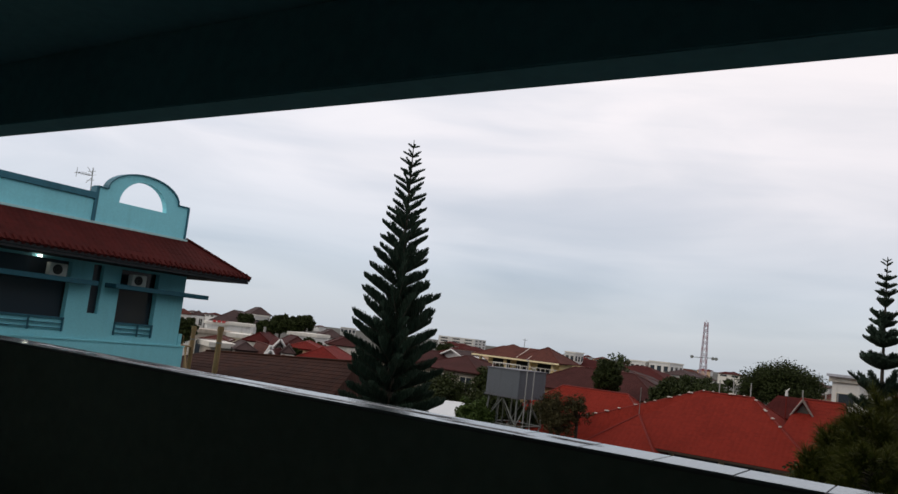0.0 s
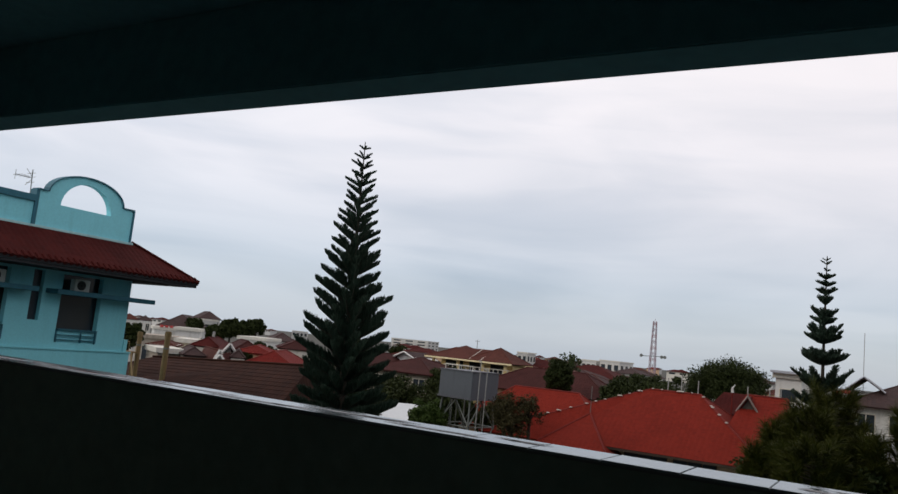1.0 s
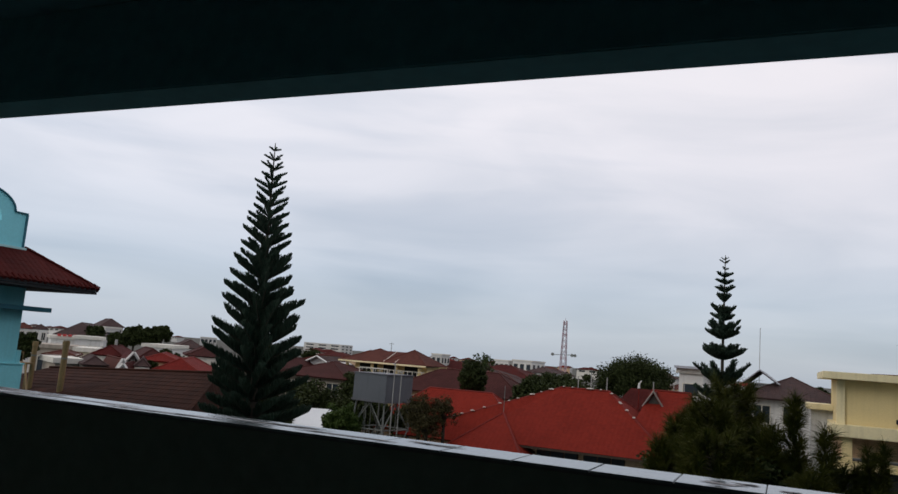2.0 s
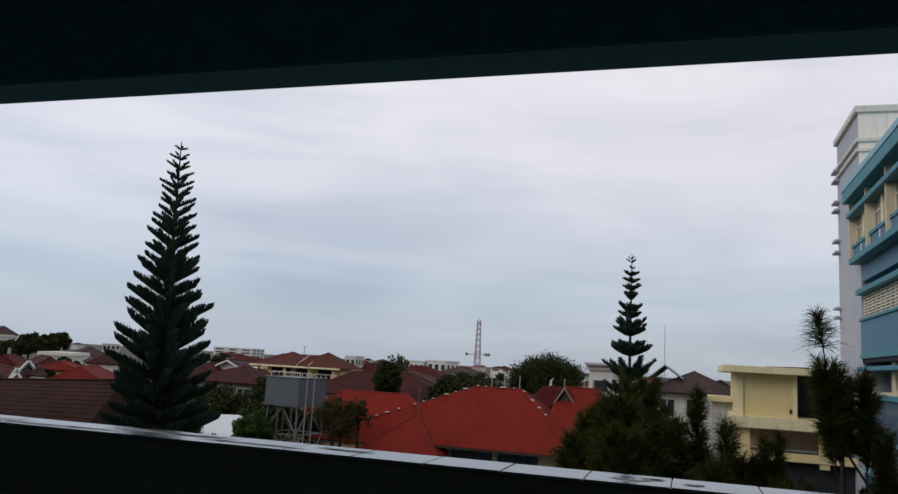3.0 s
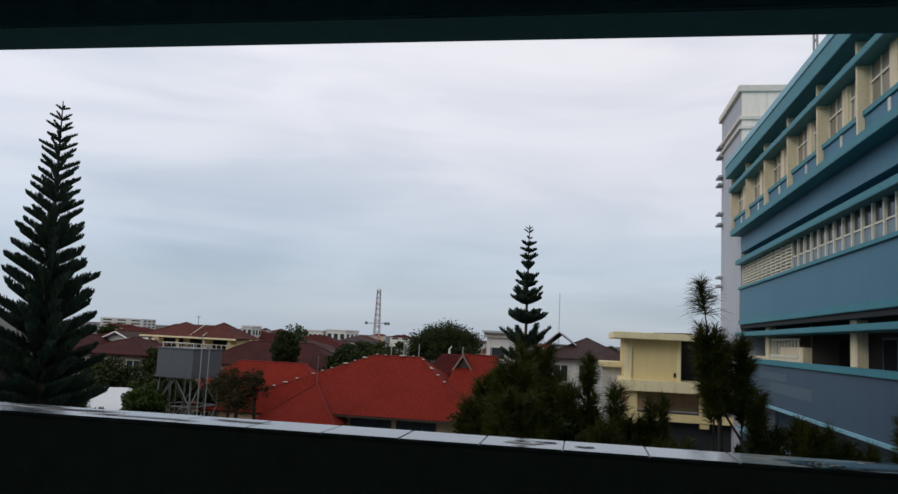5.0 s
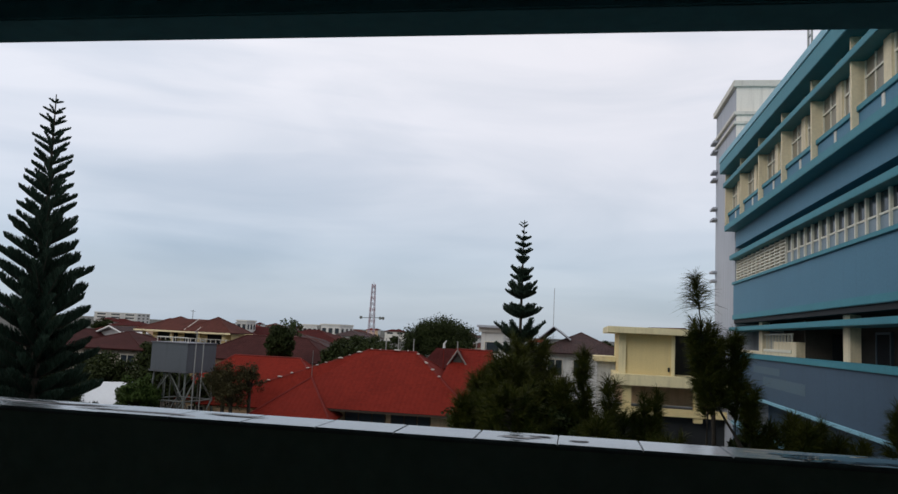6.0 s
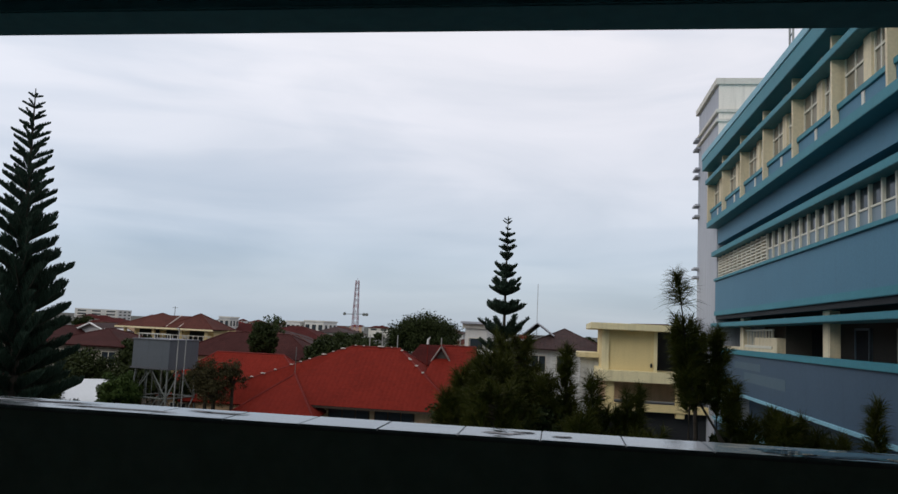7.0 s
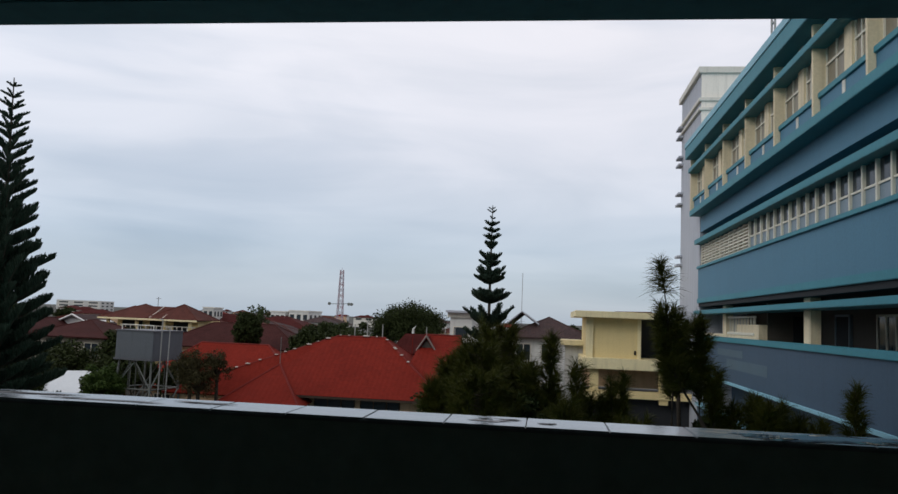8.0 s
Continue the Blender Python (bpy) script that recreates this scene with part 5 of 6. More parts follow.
# white flat houses by the second conifer
wh = flat_block(-7.3, -5.6, 60, 66, 0.1, M_WHITE, "white plastered house with projecting roof slab", floors=2, bays=1, storey=1.9)
part("roof_slab", boxes((-7.6, -5.3, 59.4, 66.4, 0.45, 0.62)), M_GREYW, wh)
simple_house(-2.6, 3.2, 61, 70, -1.2, 0.4, M_WHITE, M_DKROOF, M_DKROOF, "white two-storey house with dark hip roof", windows=3, two=True)
vg = thing("gabled_roof_house", -1.2, 66, -H, "white house with a small pale gable in its dark roof", "house")
part("wall", boxes((-2.5, 0.0, 63, 72, -H, -0.3)), M_WHITE, vg)
roof_slope("roof_slope", (-3.0, 73, -0.2), (-3.0, 62, -0.2), (-1.85, 62, 0.78), (-1.85, 73, 0.78), M_DKROOF, vg)
roof_slope("roof_slope", (-0.5, 62, -0.2), (-0.5, 73, -0.2), (-1.85, 73, 0.78), (-1.85, 62, 0.78), M_DKROOF, vg)
part("barge_board", tubes(((-3.0, 61.95, -0.2), (-1.85, 61.95, 0.78), 0.05), ((-0.5, 61.95, -0.2), (-1.85, 61.95, 0.78), 0.05)), M_GREYW, vg)
mast = thing("radio_mast", -2.12, 70, -H, "thin grey guyed radio mast", "mast")
part("pole", tubes(((-2.12, 70, -H), (-2.13, 70, 4.3), 0.024)), M_PIPE, mast)


def yellow_building():
    b = thing("yellow_building", 4, 50, -H, "pale yellow concrete building with flat overhanging roof slab", "building")
    part("roof_slab", boxes((1.75, 6.69, 47.0, 56.0, 0.40, 0.78), bevel=0.02), M_YELLP, b)
    part("wall", boxes((2.53, 5.69, 48.0, 55.0, -1.98, 0.40)), M_YELL, b)
    part("corner_pilaster", boxes((2.48, 2.88, 47.9, 48.2, -1.98, 0.38)), M_YELLP, b)
    part("corner_pilaster", boxes((5.51, 5.71, 47.94, 48.2, -1.98, 0.38)), M_YELLP, b)
    # solid block in near-black, painting the shade of the side recess
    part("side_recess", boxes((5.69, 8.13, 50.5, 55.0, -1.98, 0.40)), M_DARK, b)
    part("floor_slab", boxes((2.23, 8.73, 47.2, 55.0, -2.62, -1.98), bevel=0.02), M_YELLP, b)
    part("lower_wall", boxes((2.53, 8.73, 50.0, 55.0, -3.85, -2.62)), M_PEACH, b, "shaded wall of the open lower floor")
    for x in (2.73, 6.78):
        part("column", boxes((x, x + 0.5, 47.6, 48.1, -4.6, -2.62), bevel=0.02), M_YELL, b)
    part("parapet", boxes((2.23, 8.73, 47.5, 47.8, -4.3, -3.86), bevel=0.02), M_YELL, b)
    # near-black colour stands for the shade of the lower storey
    part("lower_block", boxes((2.33, 8.73, 48.2, 55.0, -H, -4.3)), M_DARK, b, "lower storey painted dark for shade")
    part("light_box", boxes((5.31, 5.43, 47.9, 48.0, -1.75, -1.5), bevel=0.02), M_DARK, b)
    part("side_wing", boxes((1.33, 2.53, 53.0, 56.0, -H, -1.45)), M_WHITE, b, "white side wing")
    part("wing_slab", boxes((1.08, 2.53, 52.4, 56.0, -1.45, -1.12), bevel=0.02), M_YELLP, b)
    part("roof_pipe", tubes(((4.3, 50, 0.80), (6.6, 50, 0.86), 0.05)), M_BROWN, b)


yellow_building()


# ---- water tower ----
def water_tower():
    t = thing("water_tower", -21.9, 43.2, -H, "grey panelled water tank on a braced steel stand", "water tower")
    # plan turned so that a corner shows
    c, s = math.cos(radians(-11.5)), math.sin(radians(-11.5))

    def R(u, v, z):
        return (-23.0 + c * u - s * v, 43.53 + s * u + c * v, z)

    def rbox(u0, u1, v0, v1, z0, z1, bevel=0.0):
        bm = boxes((u0, u1, v0, v1, z0, z1), bevel=bevel)
        for v in bm.verts:
            v.co = R(*v.co)
        return bm
    tank = part("tank", rbox(-1.3, 1.3, -1.3, 1.3, -3.0, -1.44, 0.02), M_TANK, t, "grey steel tank")
    part("tank_base", rbox(-1.35, 1.35, -1.35, 1.35, -3.1, -3.0), M_TANKD, tank)
    part("tank_lid", rbox(-1.35, 1.35, -1.35, 1.35, -1.44, -1.38), M_TANKD, tank)
    top, low = 1.1, 1.55
    legs = [(-1, -1), (1, -1), (1, 1), (-1, 1)]
    for a, b in legs:
        part("leg", tubes((R(a * top, b * top, -3.1), R(a * low, b * low, -H), 0.06)), M_STEEL, t)
    def at(l, z):
        k = (-3.1 - z) / (H - 3.1)
        q = top + (low - top) * k
        return R(l[0] * q, l[1] * q, z)
    for i in range(4):
        a, b = legs[i], legs[(i + 1) % 4]
        for z0, z1, zg in ((-3.15, -4.72, -4.72), (-6.3, -4.72, -6.3)):
            mid = tuple((p + q) / 2 for p, q in zip(at(a, z0), at(b, z0)))
            part("brace", tubes((mid, at(a, z1), 0.038), (mid, at(b, z1), 0.038)), M_STEEL, t)
            part("girt", tubes((at(a, zg), at(b, zg), 0.042)), M_STEEL, t)
        post = [tuple(p + (q - p) * f for p, q in zip(at(a, -3.1), at(b, -3.1))) for f in (0.36, 0.64)]
        for p in post[:1 + i % 2]:
            part("post", tubes((p, (p[0], p[1], -6.3), 0.03)), M_STEEL, t)
    for x, zt in ((-21.45, -0.73), (-20.98, -1.2)):
        pts = [(x, 41.9, -H), (x, 41.9, zt)]
        part("pipe", tubes((pts[0], pts[1], 0.032), (pts[1], (x - 0.5, 42.6, zt), 0.032), n=8), M_PIPE, t, "pale supply pipe")
    part("top_rail", tubes((R(-1.1, -1.1, -1.1), R(1.1, -1.1, -1.1), 0.03), *[(R(u, -1.1, -1.4), R(u, -1.1, -1.1), 0.03) for u in (-1.1, 0, 1.1)]), M_OFFW, t)


water_tower()

# ---- vents and gantry by the brown roof ----
for x, y, z0, z1, r in ((-38.35, 33.0, -3.9, -0.84, 0.17), (-40.85, 33.0, -3.9, -1.04, 0.14)):
    st = thing("vent_stack", x, y, z0, "weathered yellow round vent stack rising from the brown roof", "vent", "vent stacks")
    part("pipe", tube(bmesh.new(), (x, y, -5.2), (x, y, z1), r, n=14), M_RUSTY, st)
    part("collar", tube(bmesh.new(), (x, y, z1 - 0.30), (x, y, z1 - 0.05), r * 1.2, n=14), M_RUSTY, st)
    part("strap", tube(bmesh.new(), (x, y, -1.9), (x, y, -1.82), r * 1.08, n=14), M_STEEL, st)
gan = thing("roof_ladder", -40.2, 32.2, -4.2, "yellow steel ladder and landing on the hall roof", "ladder")
for dx, dy in ((0.0, 0.0), (0.42, -0.3)):
    part("stringer", tubes(((-40.75 + dx, 32.4 + dy, -2.3), (-39.45 + dx, 31.7 + dy, -3.9), 0.045)), M_RUSTY, gan)
for i in range(8):
    p = (i + 0.3) / 8
    part("rung", tubes(((-40.75 + 1.3 * p, 32.4 - 0.7 * p, -2.3 - 1.6 * p), (-40.33 + 1.3 * p, 32.1 - 0.7 * p, -2.3 - 1.6 * p), 0.028)), M_RUSTY, gan)
part("landing", boxes((-42.4, -40.5, 32.1, 32.8, -2.36, -2.28)), M_RUSTY, gan)
part("rail", tubes(((-42.4, 32.1, -1.7), (-40.6, 32.1, -1.7), 0.025), ((-42.4, 32.1, -2.3), (-42.4, 32.1, -1.7), 0.025), ((-40.6, 32.1, -2.3), (-40.6, 32.1, -1.7), 0.025), ((-41.5, 32.1, -2.3), (-41.5, 32.1, -1.7), 0.025)), M_RUSTY, gan)
for x in (-42.0, -40.7):
    part("post", tubes(((x, 32.5, -5.0), (x, 32.5, -2.3), 0.05)), M_RUSTY, gan)

carport = thing("white_canopy", -32, 50, -H, "pale metal sheet canopy on posts", "canopy")
bm = bmesh.new()
slab(bm, [(-34.0, 48.6, -6.2), (-30.2, 48.6, -6.0), (-30.2, 51.5, -4.6), (-34.0, 51.5, -4.75)], 0.08)
part("roof_sheet", bm, M_SHEET, carport)
for x in (-33.6, -30.6):
    for y in (48.9, 51.2):
        part("post", tubes(((x, y, -H), (x, y, -6.3 + (y - 48.6) * 0.5), 0.05)), M_STEEL, carport)


for x, y, zt, lean in ((-13.6, 55, -0.75, 0.05), (-12.7, 55.4, -0.45, -0.03), (-11.75, 56, -0.7, 0.02), (-8.5, 56, -0.75, 0.0), (-7.3, 57, -0.8, 0.04), (-6.6, 57.5, -0.7, -0.02)):
    pl = thing("garden_pole", x, y, -H, "thin grey pole standing behind the red roof", "pole", "poles behind the red roof")
    part("shaft", tube(bmesh.new(), (x, y, -H), (x + lean, y, zt), 0.05, 0.035, n=8), M_PIPE, pl)
    part("cap", tube(bmesh.new(), (x + lean, y, zt), (x + lean, y, zt + 0.06), 0.06, 0.03, n=8), M_STEEL, pl)


# ---- telecom mast ----
def lattice_mast(x, y, z1, w0, w1):
    m = thing("lattice_mast", x, y, -H, "red and white steel lattice telecom mast far off, paled for haze", "mast")
    n = 12
    zs = np.linspace(-H, z1, n + 1)
    for i in range(n):
        a, b = w0 + (w1 - w0) * i / n, w0 + (w1 - w0) * (i + 1) / n
        paint = M_MASTR if i % 2 else M_MASTW
        cs = [(-1, -1), (1, -1), (1, 1), (-1, 1)]
        for k in range(4):
            p, q = cs[k], cs[(k + 1) % 4]
            leg = part("leg", tubes(((x + p[0] * a, y + p[1] * a, zs[i]), (x + p[0] * b, y + p[1] * b, zs[i + 1]), 0.12)), paint, m)
            part("brace", tubes(((x + p[0] * a, y + p[1] * a, zs[i]), (x + q[0] * b, y + q[1] * b, zs[i + 1]), 0.06)), paint, leg)
            part("brace", tubes(((x + q[0] * a, y + q[1] * a, zs[i]), (x + p[0] * b, y + p[1] * b, zs[i + 1]), 0.06)), paint, leg)
    part("aerial", tubes(((x, y, z1), (x, y, z1 + 0.8), 0.08)), M_MASTW, m)
    part("side_arm", tubes(((x - 4, y, 3.3), (x + 4.2, y, 3.6), 0.1)), M_STEEL, m)
    for dx in (-3.8, 3.0, 4.0):
        bm = bmesh.new()
        tube(bm, (x + dx, y - 0.4, 3.4), (x + dx, y + 0.3, 3.4), 0.55, 0.45, n=10)
        part("dish", bm, M_STEEL, m)


lattice_mast(-69.6, 260, 15.0, 1.15, 0.5)


# ---- trees ----
def pine_whorls():
    """Whorls of the tall conifer: short and open at the tip, long and crowded below."""
    rng = np.random.default_rng(5)
    out, k = [], 0.42
    while k < 17.0:
        reach = float(np.interp(k, (0.4, 0.9, 2.2, 4.0, 6.0, 8.0, 9.6, 12.0, 15.0, 18.0), (0.36, 0.54, 0.76, 1.02, 1.28, 1.62, 2.12, 2.45, 2.6, 2.5)))
        slope = float(np.interp(k, (0.4, 2.0, 6.0, 9.0, 12.0, 16.0), (0.45, 0.58, 0.66, 0.62, 0.46, 0.30)))
        plume = float(np.interp(k, (0.4, 2.0, 5.0, 9.0, 14.0), (0.62, 1.05, 1.85, 2.9, 3.4)))
        arms = 4 if k < 1.0 else 5 if k < 4.0 else 6 if k < 7.0 else 8 if k < 9.5 else 9
        out.append((k, reach, slope * reach, float(np.interp(k, (0, 8, 13), (1.05, 1.15, 1.5))), arms, plume))
        k += float(np.interp(k, (0, 3, 8, 14), (0.47, 0.52, 0.62, 0.70))) * rng.uniform(0.85, 1.15)
    return out


# the slender conifer's tiers stand apart, each a shallow bowl of upturned arms
TIERS = [(0.30, 0.26, 0.16, 1.2, 3, 0.40), (0.52, 0.36, 0.20, 1.2, 3, 0.60), (0.90, 0.30, 0.14, 1.3, 2, 0.70), (1.36, 0.50, 0.22, 1.3, 5, 1.30), (1.80, 0.56, 0.26, 1.3, 6, 1.43), (2.28, 0.56, 0.30, 1.3, 6, 1.43),
         (2.88, 0.43, 0.46, 1.2, 9, 1.69), (3.72, 0.81, 0.66, 1.5, 9, 1.82), (4.02, 0.72, 0.32, 1.5, 10, 1.82), (4.86, 0.97, 0.78, 1.5, 9, 1.95), (5.10, 1.14, 0.50, 1.6, 11, 1.95),
         (6.12, 0.97, 0.60, 1.5, 10, 1.95), (6.34, 1.34, 0.60, 1.7, 12, 2.08), (7.55, 1.79, 0.95, 1.7, 8, 2.34), (7.95, 1.26, 0.70, 1.5, 10, 2.34), (8.85, 1.94, 0.85, 1.7, 10, 2.47), (9.90, 2.04, 0.80, 1.7, 10, 2.47), (11.00, 2.13, 0.80, 1.7, 10, 2.47), (12.20, 2.13, 0.80, 1.7, 10, 2.47)]
araucaria(-24.42, 32.0, 10.16, 3, pine_whorls(), -0.028, "tall dark green tiered conifer with rising plumed branches", rope=0.027, girth=0.24, keel=0.72, dense=0.010)
araucaria(-3.60, 50.0, 7.42, 8, TIERS, 0.0, "slender dark conifer with separate upturned tiers", rope=0.034, girth=0.22, keel=1.5, trunk_r=0.17, dense=0.011)

leafy_tree(-15.0, 86, 1.5, 4.5, 21, "broad dark umbrella-shaped tree", M_LEAFD, flat=0.58, clumps=240, per=230, leaf=0.11)
leafy_tree(-25.6, 65.2, 0.02, 1.30, 22, "dense smooth rounded dark tree", M_LEAFD, flat=1.35, clumps=300, per=150, leaf=0.09)
leafy_tree(-34.6, 92, 1.2, 2.0, 24, "airy half-bare tree between houses", M_LEAF, flat=0.9, clumps=26, per=34, leaf=0.14)
leafy_tree(-20.9, 70, -0.9, 2.2, 25, "dark leafy garden tree", M_LEAFD, flat=0.7)
leafy_tree(-20.2, 75, -0.5, 2.6, 26, "dark leafy garden tree", M_LEAFD, flat=0.7)
leafy_tree(-17.2, 68, -0.9, 2.4, 27, "dark leafy garden tree", M_LEAFD, flat=0.7)
leafy_tree(-13.8, 64, -1.7, 2.4, 28, "dark leafy garden tree", M_LEAFD, flat=0.7)
leafy_tree(-24.9, 42.2, -3.0, 1.35, 29, "bright green bush beside the water tower", M_LEAFB, flat=1.2, leaf=0.07, clumps=70, per=220)
leafy_tree(-19.7, 42.0, -1.95, 1.15, 30, "thin olive brown tree in front of the red roofs", M_LEAFO, flat=1.15, leaf=0.055, clumps=90, per=64)
leafy_tree(-18.3, 42.4, -2.2, 1.05, 33, "thin straggling olive brown tree before the red roofs", M_LEAFO, flat=1.0, leaf=0.055, clumps=60, per=56)
leafy_tree(-19.0, 41.6, -2.9, 1.3, 40, "low olive brown bush before the red roofs", M_LEAFO, flat=0.9, leaf=0.055, clumps=80, per=60, name="shrub")
leafy_tree(-17.6, 57, -1.2, 1.7, 31, "dark leafy garden tree behind the red roofs", M_LEAFD, flat=0.8)
leafy_tree(-15.6, 58, -1.1, 1.6, 32, "dark leafy garden tree behind the red roofs", M_LEAFD, flat=0.8)
leafy_tree(-31.5, 56, -2.9, 2.6, 31, "dark tree behind the canopy", M_LEAFD, flat=0.8)
leafy_tree(-36.0, 57, -2.7, 3.0, 32, "dark tree behind the canopy", M_LEAFD, flat=0.8)
leafy_tree(-41.0, 62, -3.3, 2.0, 33, "dark tree by the white house", M_LEAFD, flat=0.8)
leafy_tree(-37.4, 66, -1.9, 2.2, 41, "dark tree before the yellow house", M_LEAFD, flat=0.8)
leafy_tree(-44.5, 60, -3.4, 2.4, 42, "dark tree by the white house", M_LEAFD, flat=0.8)
leafy_tree(-34.5, 50, -4.6, 1.8, 43, "dark tree behind the conifer", M_LEAFD, flat=0.9)
leafy_tree(-28.6, 48, -4.0, 1.5, 44, "green tree beside the tank stand", M_LEAF, flat=1.2)
leafy_tree(-25.6, 47.2, -3.2, 1.5, 38, "dark shrub beside the tower stand", M_LEAFD, flat=0.8, leaf=0.14)
leafy_tree(-23.0, 47.6, -3.4, 1.5, 39, "dark shrub behind the tower stand", M_LEAFD, flat=0.8, leaf=0.14)

PINE = "young long-needled pine with dark drooping shoots"
# the one with a feathery crest beside the blue wing, its stem crooked towards the wall
needle_pine(2.83, 20.0, 1.62, 50, "slender crested young pine with a crooked leaning stem", width=0.42, tufts=44, depth=1.9, lean=0.10, crook=0.55, crest=1.3, plume=0.8)
needle_pine(3.78, 20.2, 0.40, 51, PINE, width=0.26, tufts=30, depth=1.9, lean=0.04, crook=0.4)
for i, (px, pz, py, wd, n, dp) in enumerate((
        (3.25, 0.2, 20.6, 0.36, 28, 1.7), (4.20, -0.95, 20.0, 0.22, 18, 1.0), (0.19, -0.22, 20.0, 0.26, 22, 2.2), (-0.24, -0.95, 19.8, 0.32, 26, 2.2), (0.81, -0.90, 19.6, 0.26, 20, 2.2),
        (1.63, -1.28, 20.0, 0.22, 16, 2.0), (1.93, -1.15, 20.0, 0.18, 14, 1.8), (-2.19, -0.70, 21.0, 0.45, 56, 2.8), (-2.42, -1.0, 20.6, 0.40, 44, 2.4), (-1.15, -0.15, 22.0, 0.9, 110, 3.4), (-1.6, -0.5, 20.4, 0.8, 90, 3.0),
        (5.06, -1.50, 20.0, 0.22, 22, 1.4), (5.39, -1.62, 19.5, 0.20, 20, 1.4), (5.70, -1.66, 19.8, 0.20, 20, 1.4), (4.62, -1.72, 20.2, 0.30, 24, 1.6), (7.5, -1.15, 19.5, 0.24, 22, 2.2),
        (2.3, -2.25, 19.0, 0.6, 44, 2.0), (-2.92, -1.50, 20.0, 0.20, 18, 1.6), (0.5, -1.9, 18.6, 0.6, 50, 2.4), (-1.6, -1.3, 18.8, 0.9, 90, 2.8), (-2.5, -1.5, 20.0, 0.5, 44, 2.2),
        (0.3, -1.55, 20.4, 0.5, 44, 2.4), (-0.6, -1.0, 20.6, 0.5, 50, 2.8), (1.2, -1.7, 20.0, 0.45, 36, 2.2), (6.1, -1.95, 20.2, 0.24, 18, 1.2), (6.6, -2.05, 19.8, 0.24, 18, 1.2))):
    needle_pine(px * py / 20, py, pz * py / 20, 52 + i, PINE, width=wd, tufts=n, depth=dp, lean=0.02 * (i % 3 - 1))
leafy_tree(-1.55, 23.5, -0.75, 1.25, 61, "dark dense shrub behind the pines", M_LEAFD, flat=0.8, leaf=0.08, clumps=80, per=200)
leafy_tree(2.0, 23.0, -2.7, 1.4, 62, "dark dense shrub behind the pines", M_LEAFD, flat=0.8, leaf=0.08, clumps=60, per=180)
leafy_tree(-2.3, 25.0, -1.5, 1.6, 63, "dark dense shrub behind the pines", M_LEAFD, flat=0.8, leaf=0.08, clumps=60, per=180)
for i, (sx, sy, sz, sr) in enumerate(((0.3, 22.0, -2.0, 1.0), (1.4, 21.5, -2.3, 0.9), (2.7, 22.0, -2.6, 1.0), (-0.8, 21.5, -1.35, 0.9), (4.6, 22.0, -2.25, 0.7), (5.6, 22.0, -2.5, 0.7), (-0.2, 19.6, -1.75, 0.9))):
    leafy_tree(sx, sy, sz, sr, 70 + i, "low dark shrub among the pines", M_LEAFD, flat=0.9, leaf=0.06, clumps=44, per=180, name="shrub")
leafy_tree(3.72, 22.5, 0.0, 0.40, 64, "dark slim tree beside the blue wing", M_LEAFD, flat=2.4, leaf=0.07, clumps=36, per=120)

# far suburb: roofs and trees out to the skyline
rng = random.Random(11)
for i in range(84):
    d = rng.uniform(110, 420) if i < 46 else rng.uniform(420, 1100)
    a = radians(rng.uniform(-56, 12))
    x, y = d * math.sin(a), d * math.cos(a)
    if d < 420 and x < -0.72 * y:
        continue
    if abs(x + 69.6) < 9 and 240 < y < 285:
        continue
    w, dp = rng.uniform(7, 15), rng.uniform(7, 12)
    zr = rng.uniform(-2.2, 0.15) - 0.4 + max(0.0, d - 400) * 0.002
    if y > 100 and (x < -150 and 140 < y < 180):
        continue
    simple_house(x, x + w, y, y + dp, zr - rng.uniform(1.4, 2.2), zr, rng.choice((M_WHITE, M_OFFW, M_PEACH, M_HOTEL)), rng.choice((M_BROWN, M_MAROON, M_RED2, M_DKROOF)), M_BROWN,
                 "distant suburban house with tiled roof", windows=2)
for i in range(40):
    d = rng.uniform(100, 380)
    a = radians(rng.uniform(-56, 12))
    a = max(a, radians(-36.0))
    leafy_tree(d * math.sin(a), d * math.cos(a), rng.uniform(-2.0, 0.2), rng.uniform(2.4, 4.2), 100 + i, "distant dark green tree", M_LEAFD, flat=0.75, leaf=0.4, clumps=24, per=34)

# ---- rain water on the parapet ----
M_WATER = bpy.data.materials.new("standing_water")
M_WATER.use_nodes = True
wb = M_WATER.node_tree.nodes["Principled BSDF"]
wb.inputs["Base Color"].default_value = (0.035, 0.04, 0.045, 1)
wb.inputs["Roughness"].default_value = 0.03
wb.inputs["IOR"].default_value = 1.33
rngp = random.Random(77)


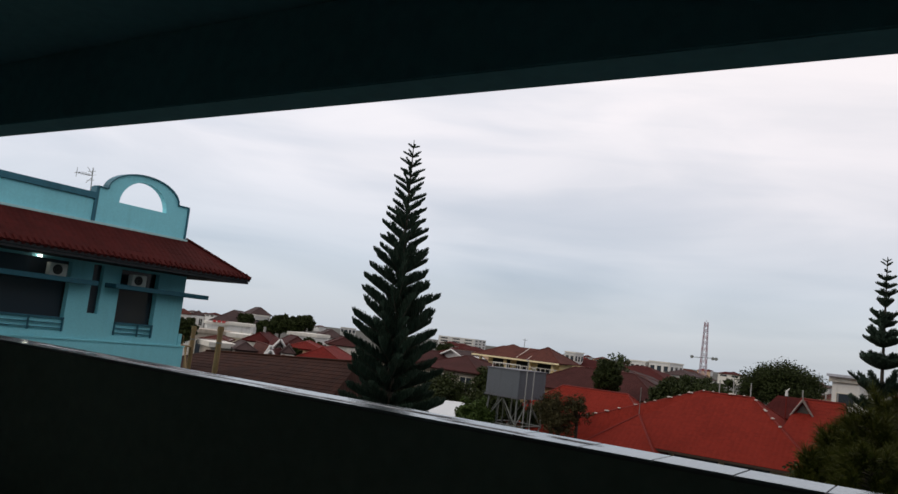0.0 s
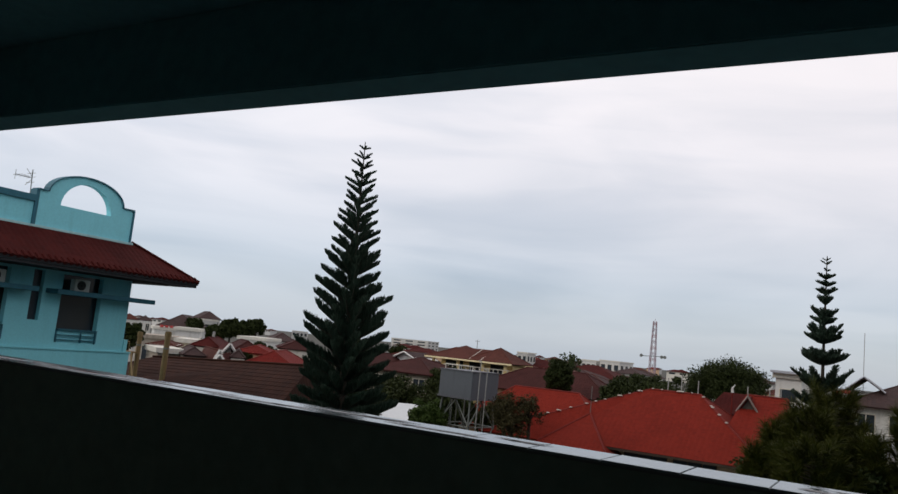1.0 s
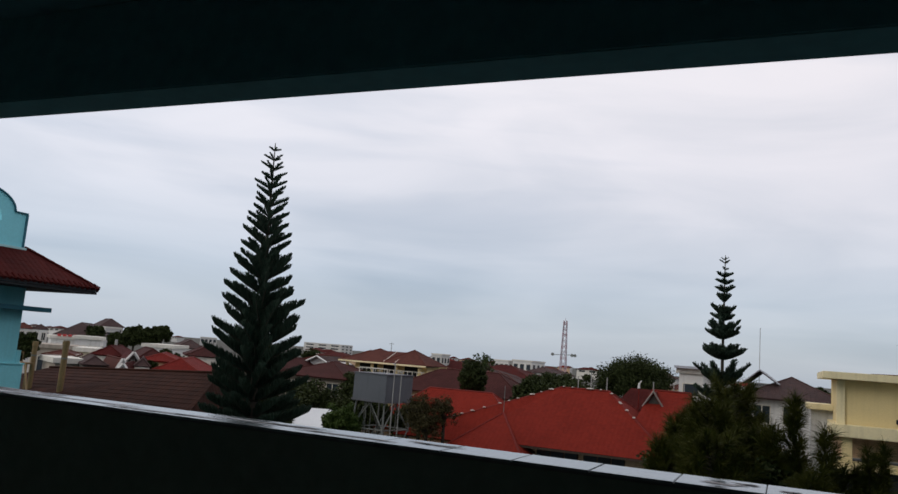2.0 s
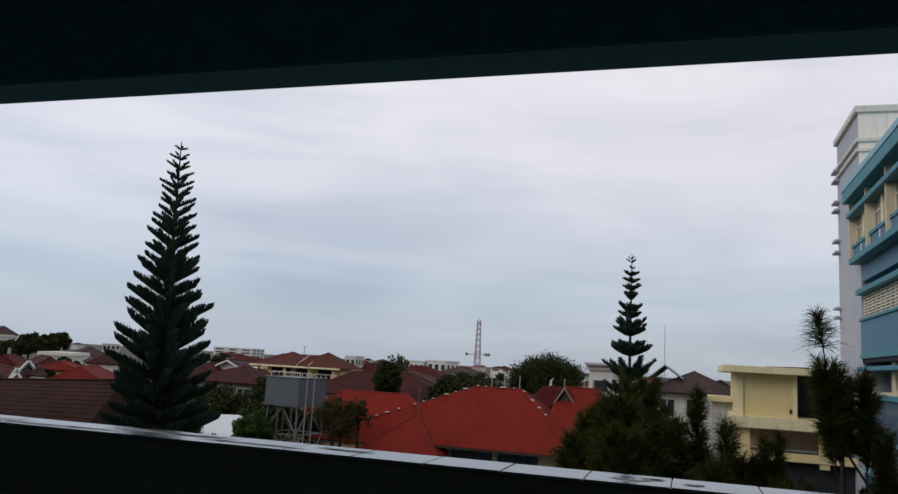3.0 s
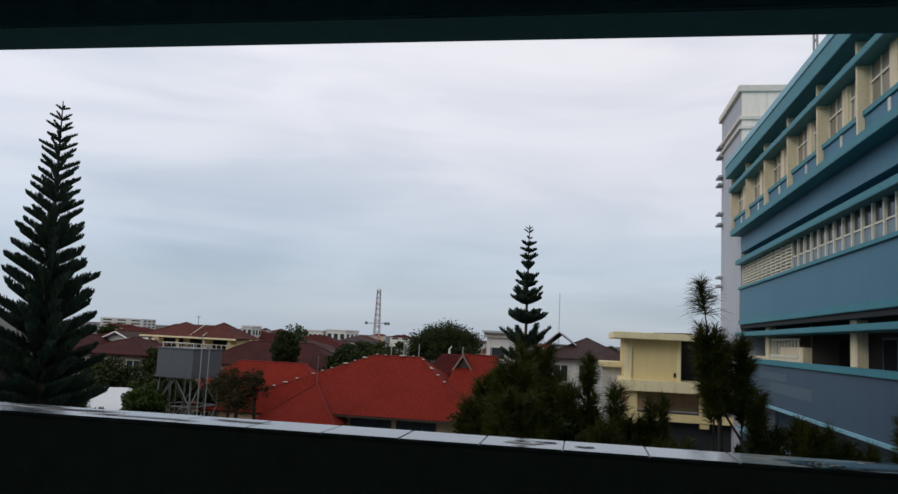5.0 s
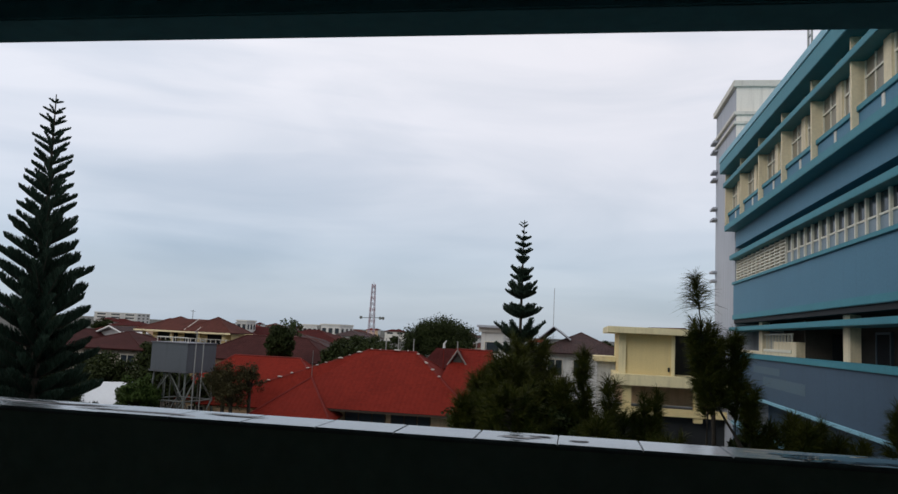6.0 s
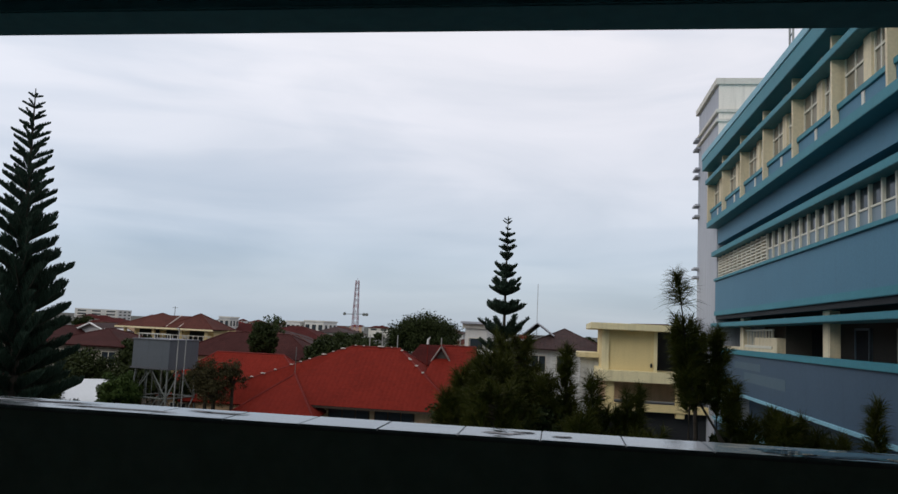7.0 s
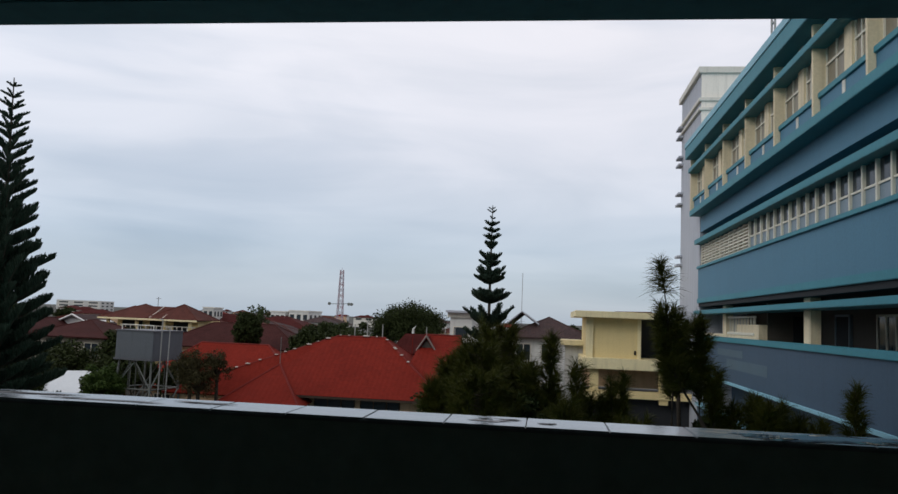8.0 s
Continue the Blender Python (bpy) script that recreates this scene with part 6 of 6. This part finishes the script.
def puddle(cx, cy, rx, ry, n=36):
    """A shallow film with an irregular outline, domed by a millimetre."""
    p = thing("rain_puddle", cx, cy, -0.379, "thin film of rain water on the white parapet tiles", "puddle", "puddles on the parapet")
    ph = [rngp.uniform(0, 6.28) for _ in range(4)]
    verts = [(cx, cy, -0.3755)]
    for ring, z in ((0.6, -0.3756), (1.0, -0.3782)):
        for i in range(n):
            a = 2 * math.pi * i / n
            w = ring * (1 + 0.22 * math.sin(2 * a + ph[0]) + 0.16 * math.sin(5 * a + ph[1]) + 0.10 * math.sin(9 * a + ph[2]))
            verts.append((cx + rx * w * math.cos(a), min(3.118, max(2.862, cy + ry * w * math.sin(a))), z))
    faces = [(0, 1 + i, 1 + (i + 1) % n) for i in range(n)] + [(1 + i, 1 + n + i, 1 + n + (i + 1) % n, 1 + (i + 1) % n) for i in range(n)]
    raw("water_film", verts, faces, M_WATER, p)


for cx, cy, rx, ry in ((-0.20, 2.985, 0.085, 0.035), (-0.14, 3.03, 0.05, 0.02), (0.02, 2.97, 0.03, 0.02), (1.05, 2.98, 0.33, 0.10), (1.62, 2.99, 0.30, 0.10), (2.2, 2.98, 0.34, 0.11), (2.9, 2.99, 0.4, 0.11),
                       (-1.75, 2.95, 0.22, 0.03), (-2.2, 3.03, 0.3, 0.025), (-2.75, 2.93, 0.3, 0.03), (-3.4, 3.0, 0.45, 0.035), (-4.2, 2.95, 0.5, 0.03), (-5.1, 3.02, 0.5, 0.035), (-1.35, 3.02, 0.12, 0.02)):
    puddle(cx, cy, rx, ry)

# ---- small pieces last: the tiles on the parapet ----
tile_me = {}
for key, gap in (("flush", 0.0006), ("open", 0.002)):
    bm = boxes((gap, 0.30 - gap, 2.86, 3.12, -0.392, -0.380), bevel=gap)
    me = bpy.data.meshes.new("tile")
    bm.to_mesh(me)
    bm.free()
    me.transform(Matrix.Translation((0, 0, H)))
    me.materials.append(M_TILE)
    tile_me[key] = me
for i in range(-51, 27):
    x0 = -0.36 + 0.30 * i
    if x0 < X0 or x0 + 0.3 > X1:
        continue
    ob = new("tile", tile_me["open" if i > -5 else "flush"])
    ob.parent = parapet
    ob.location = (x0, 0, 0.0004 * math.sin(i * 2.3))
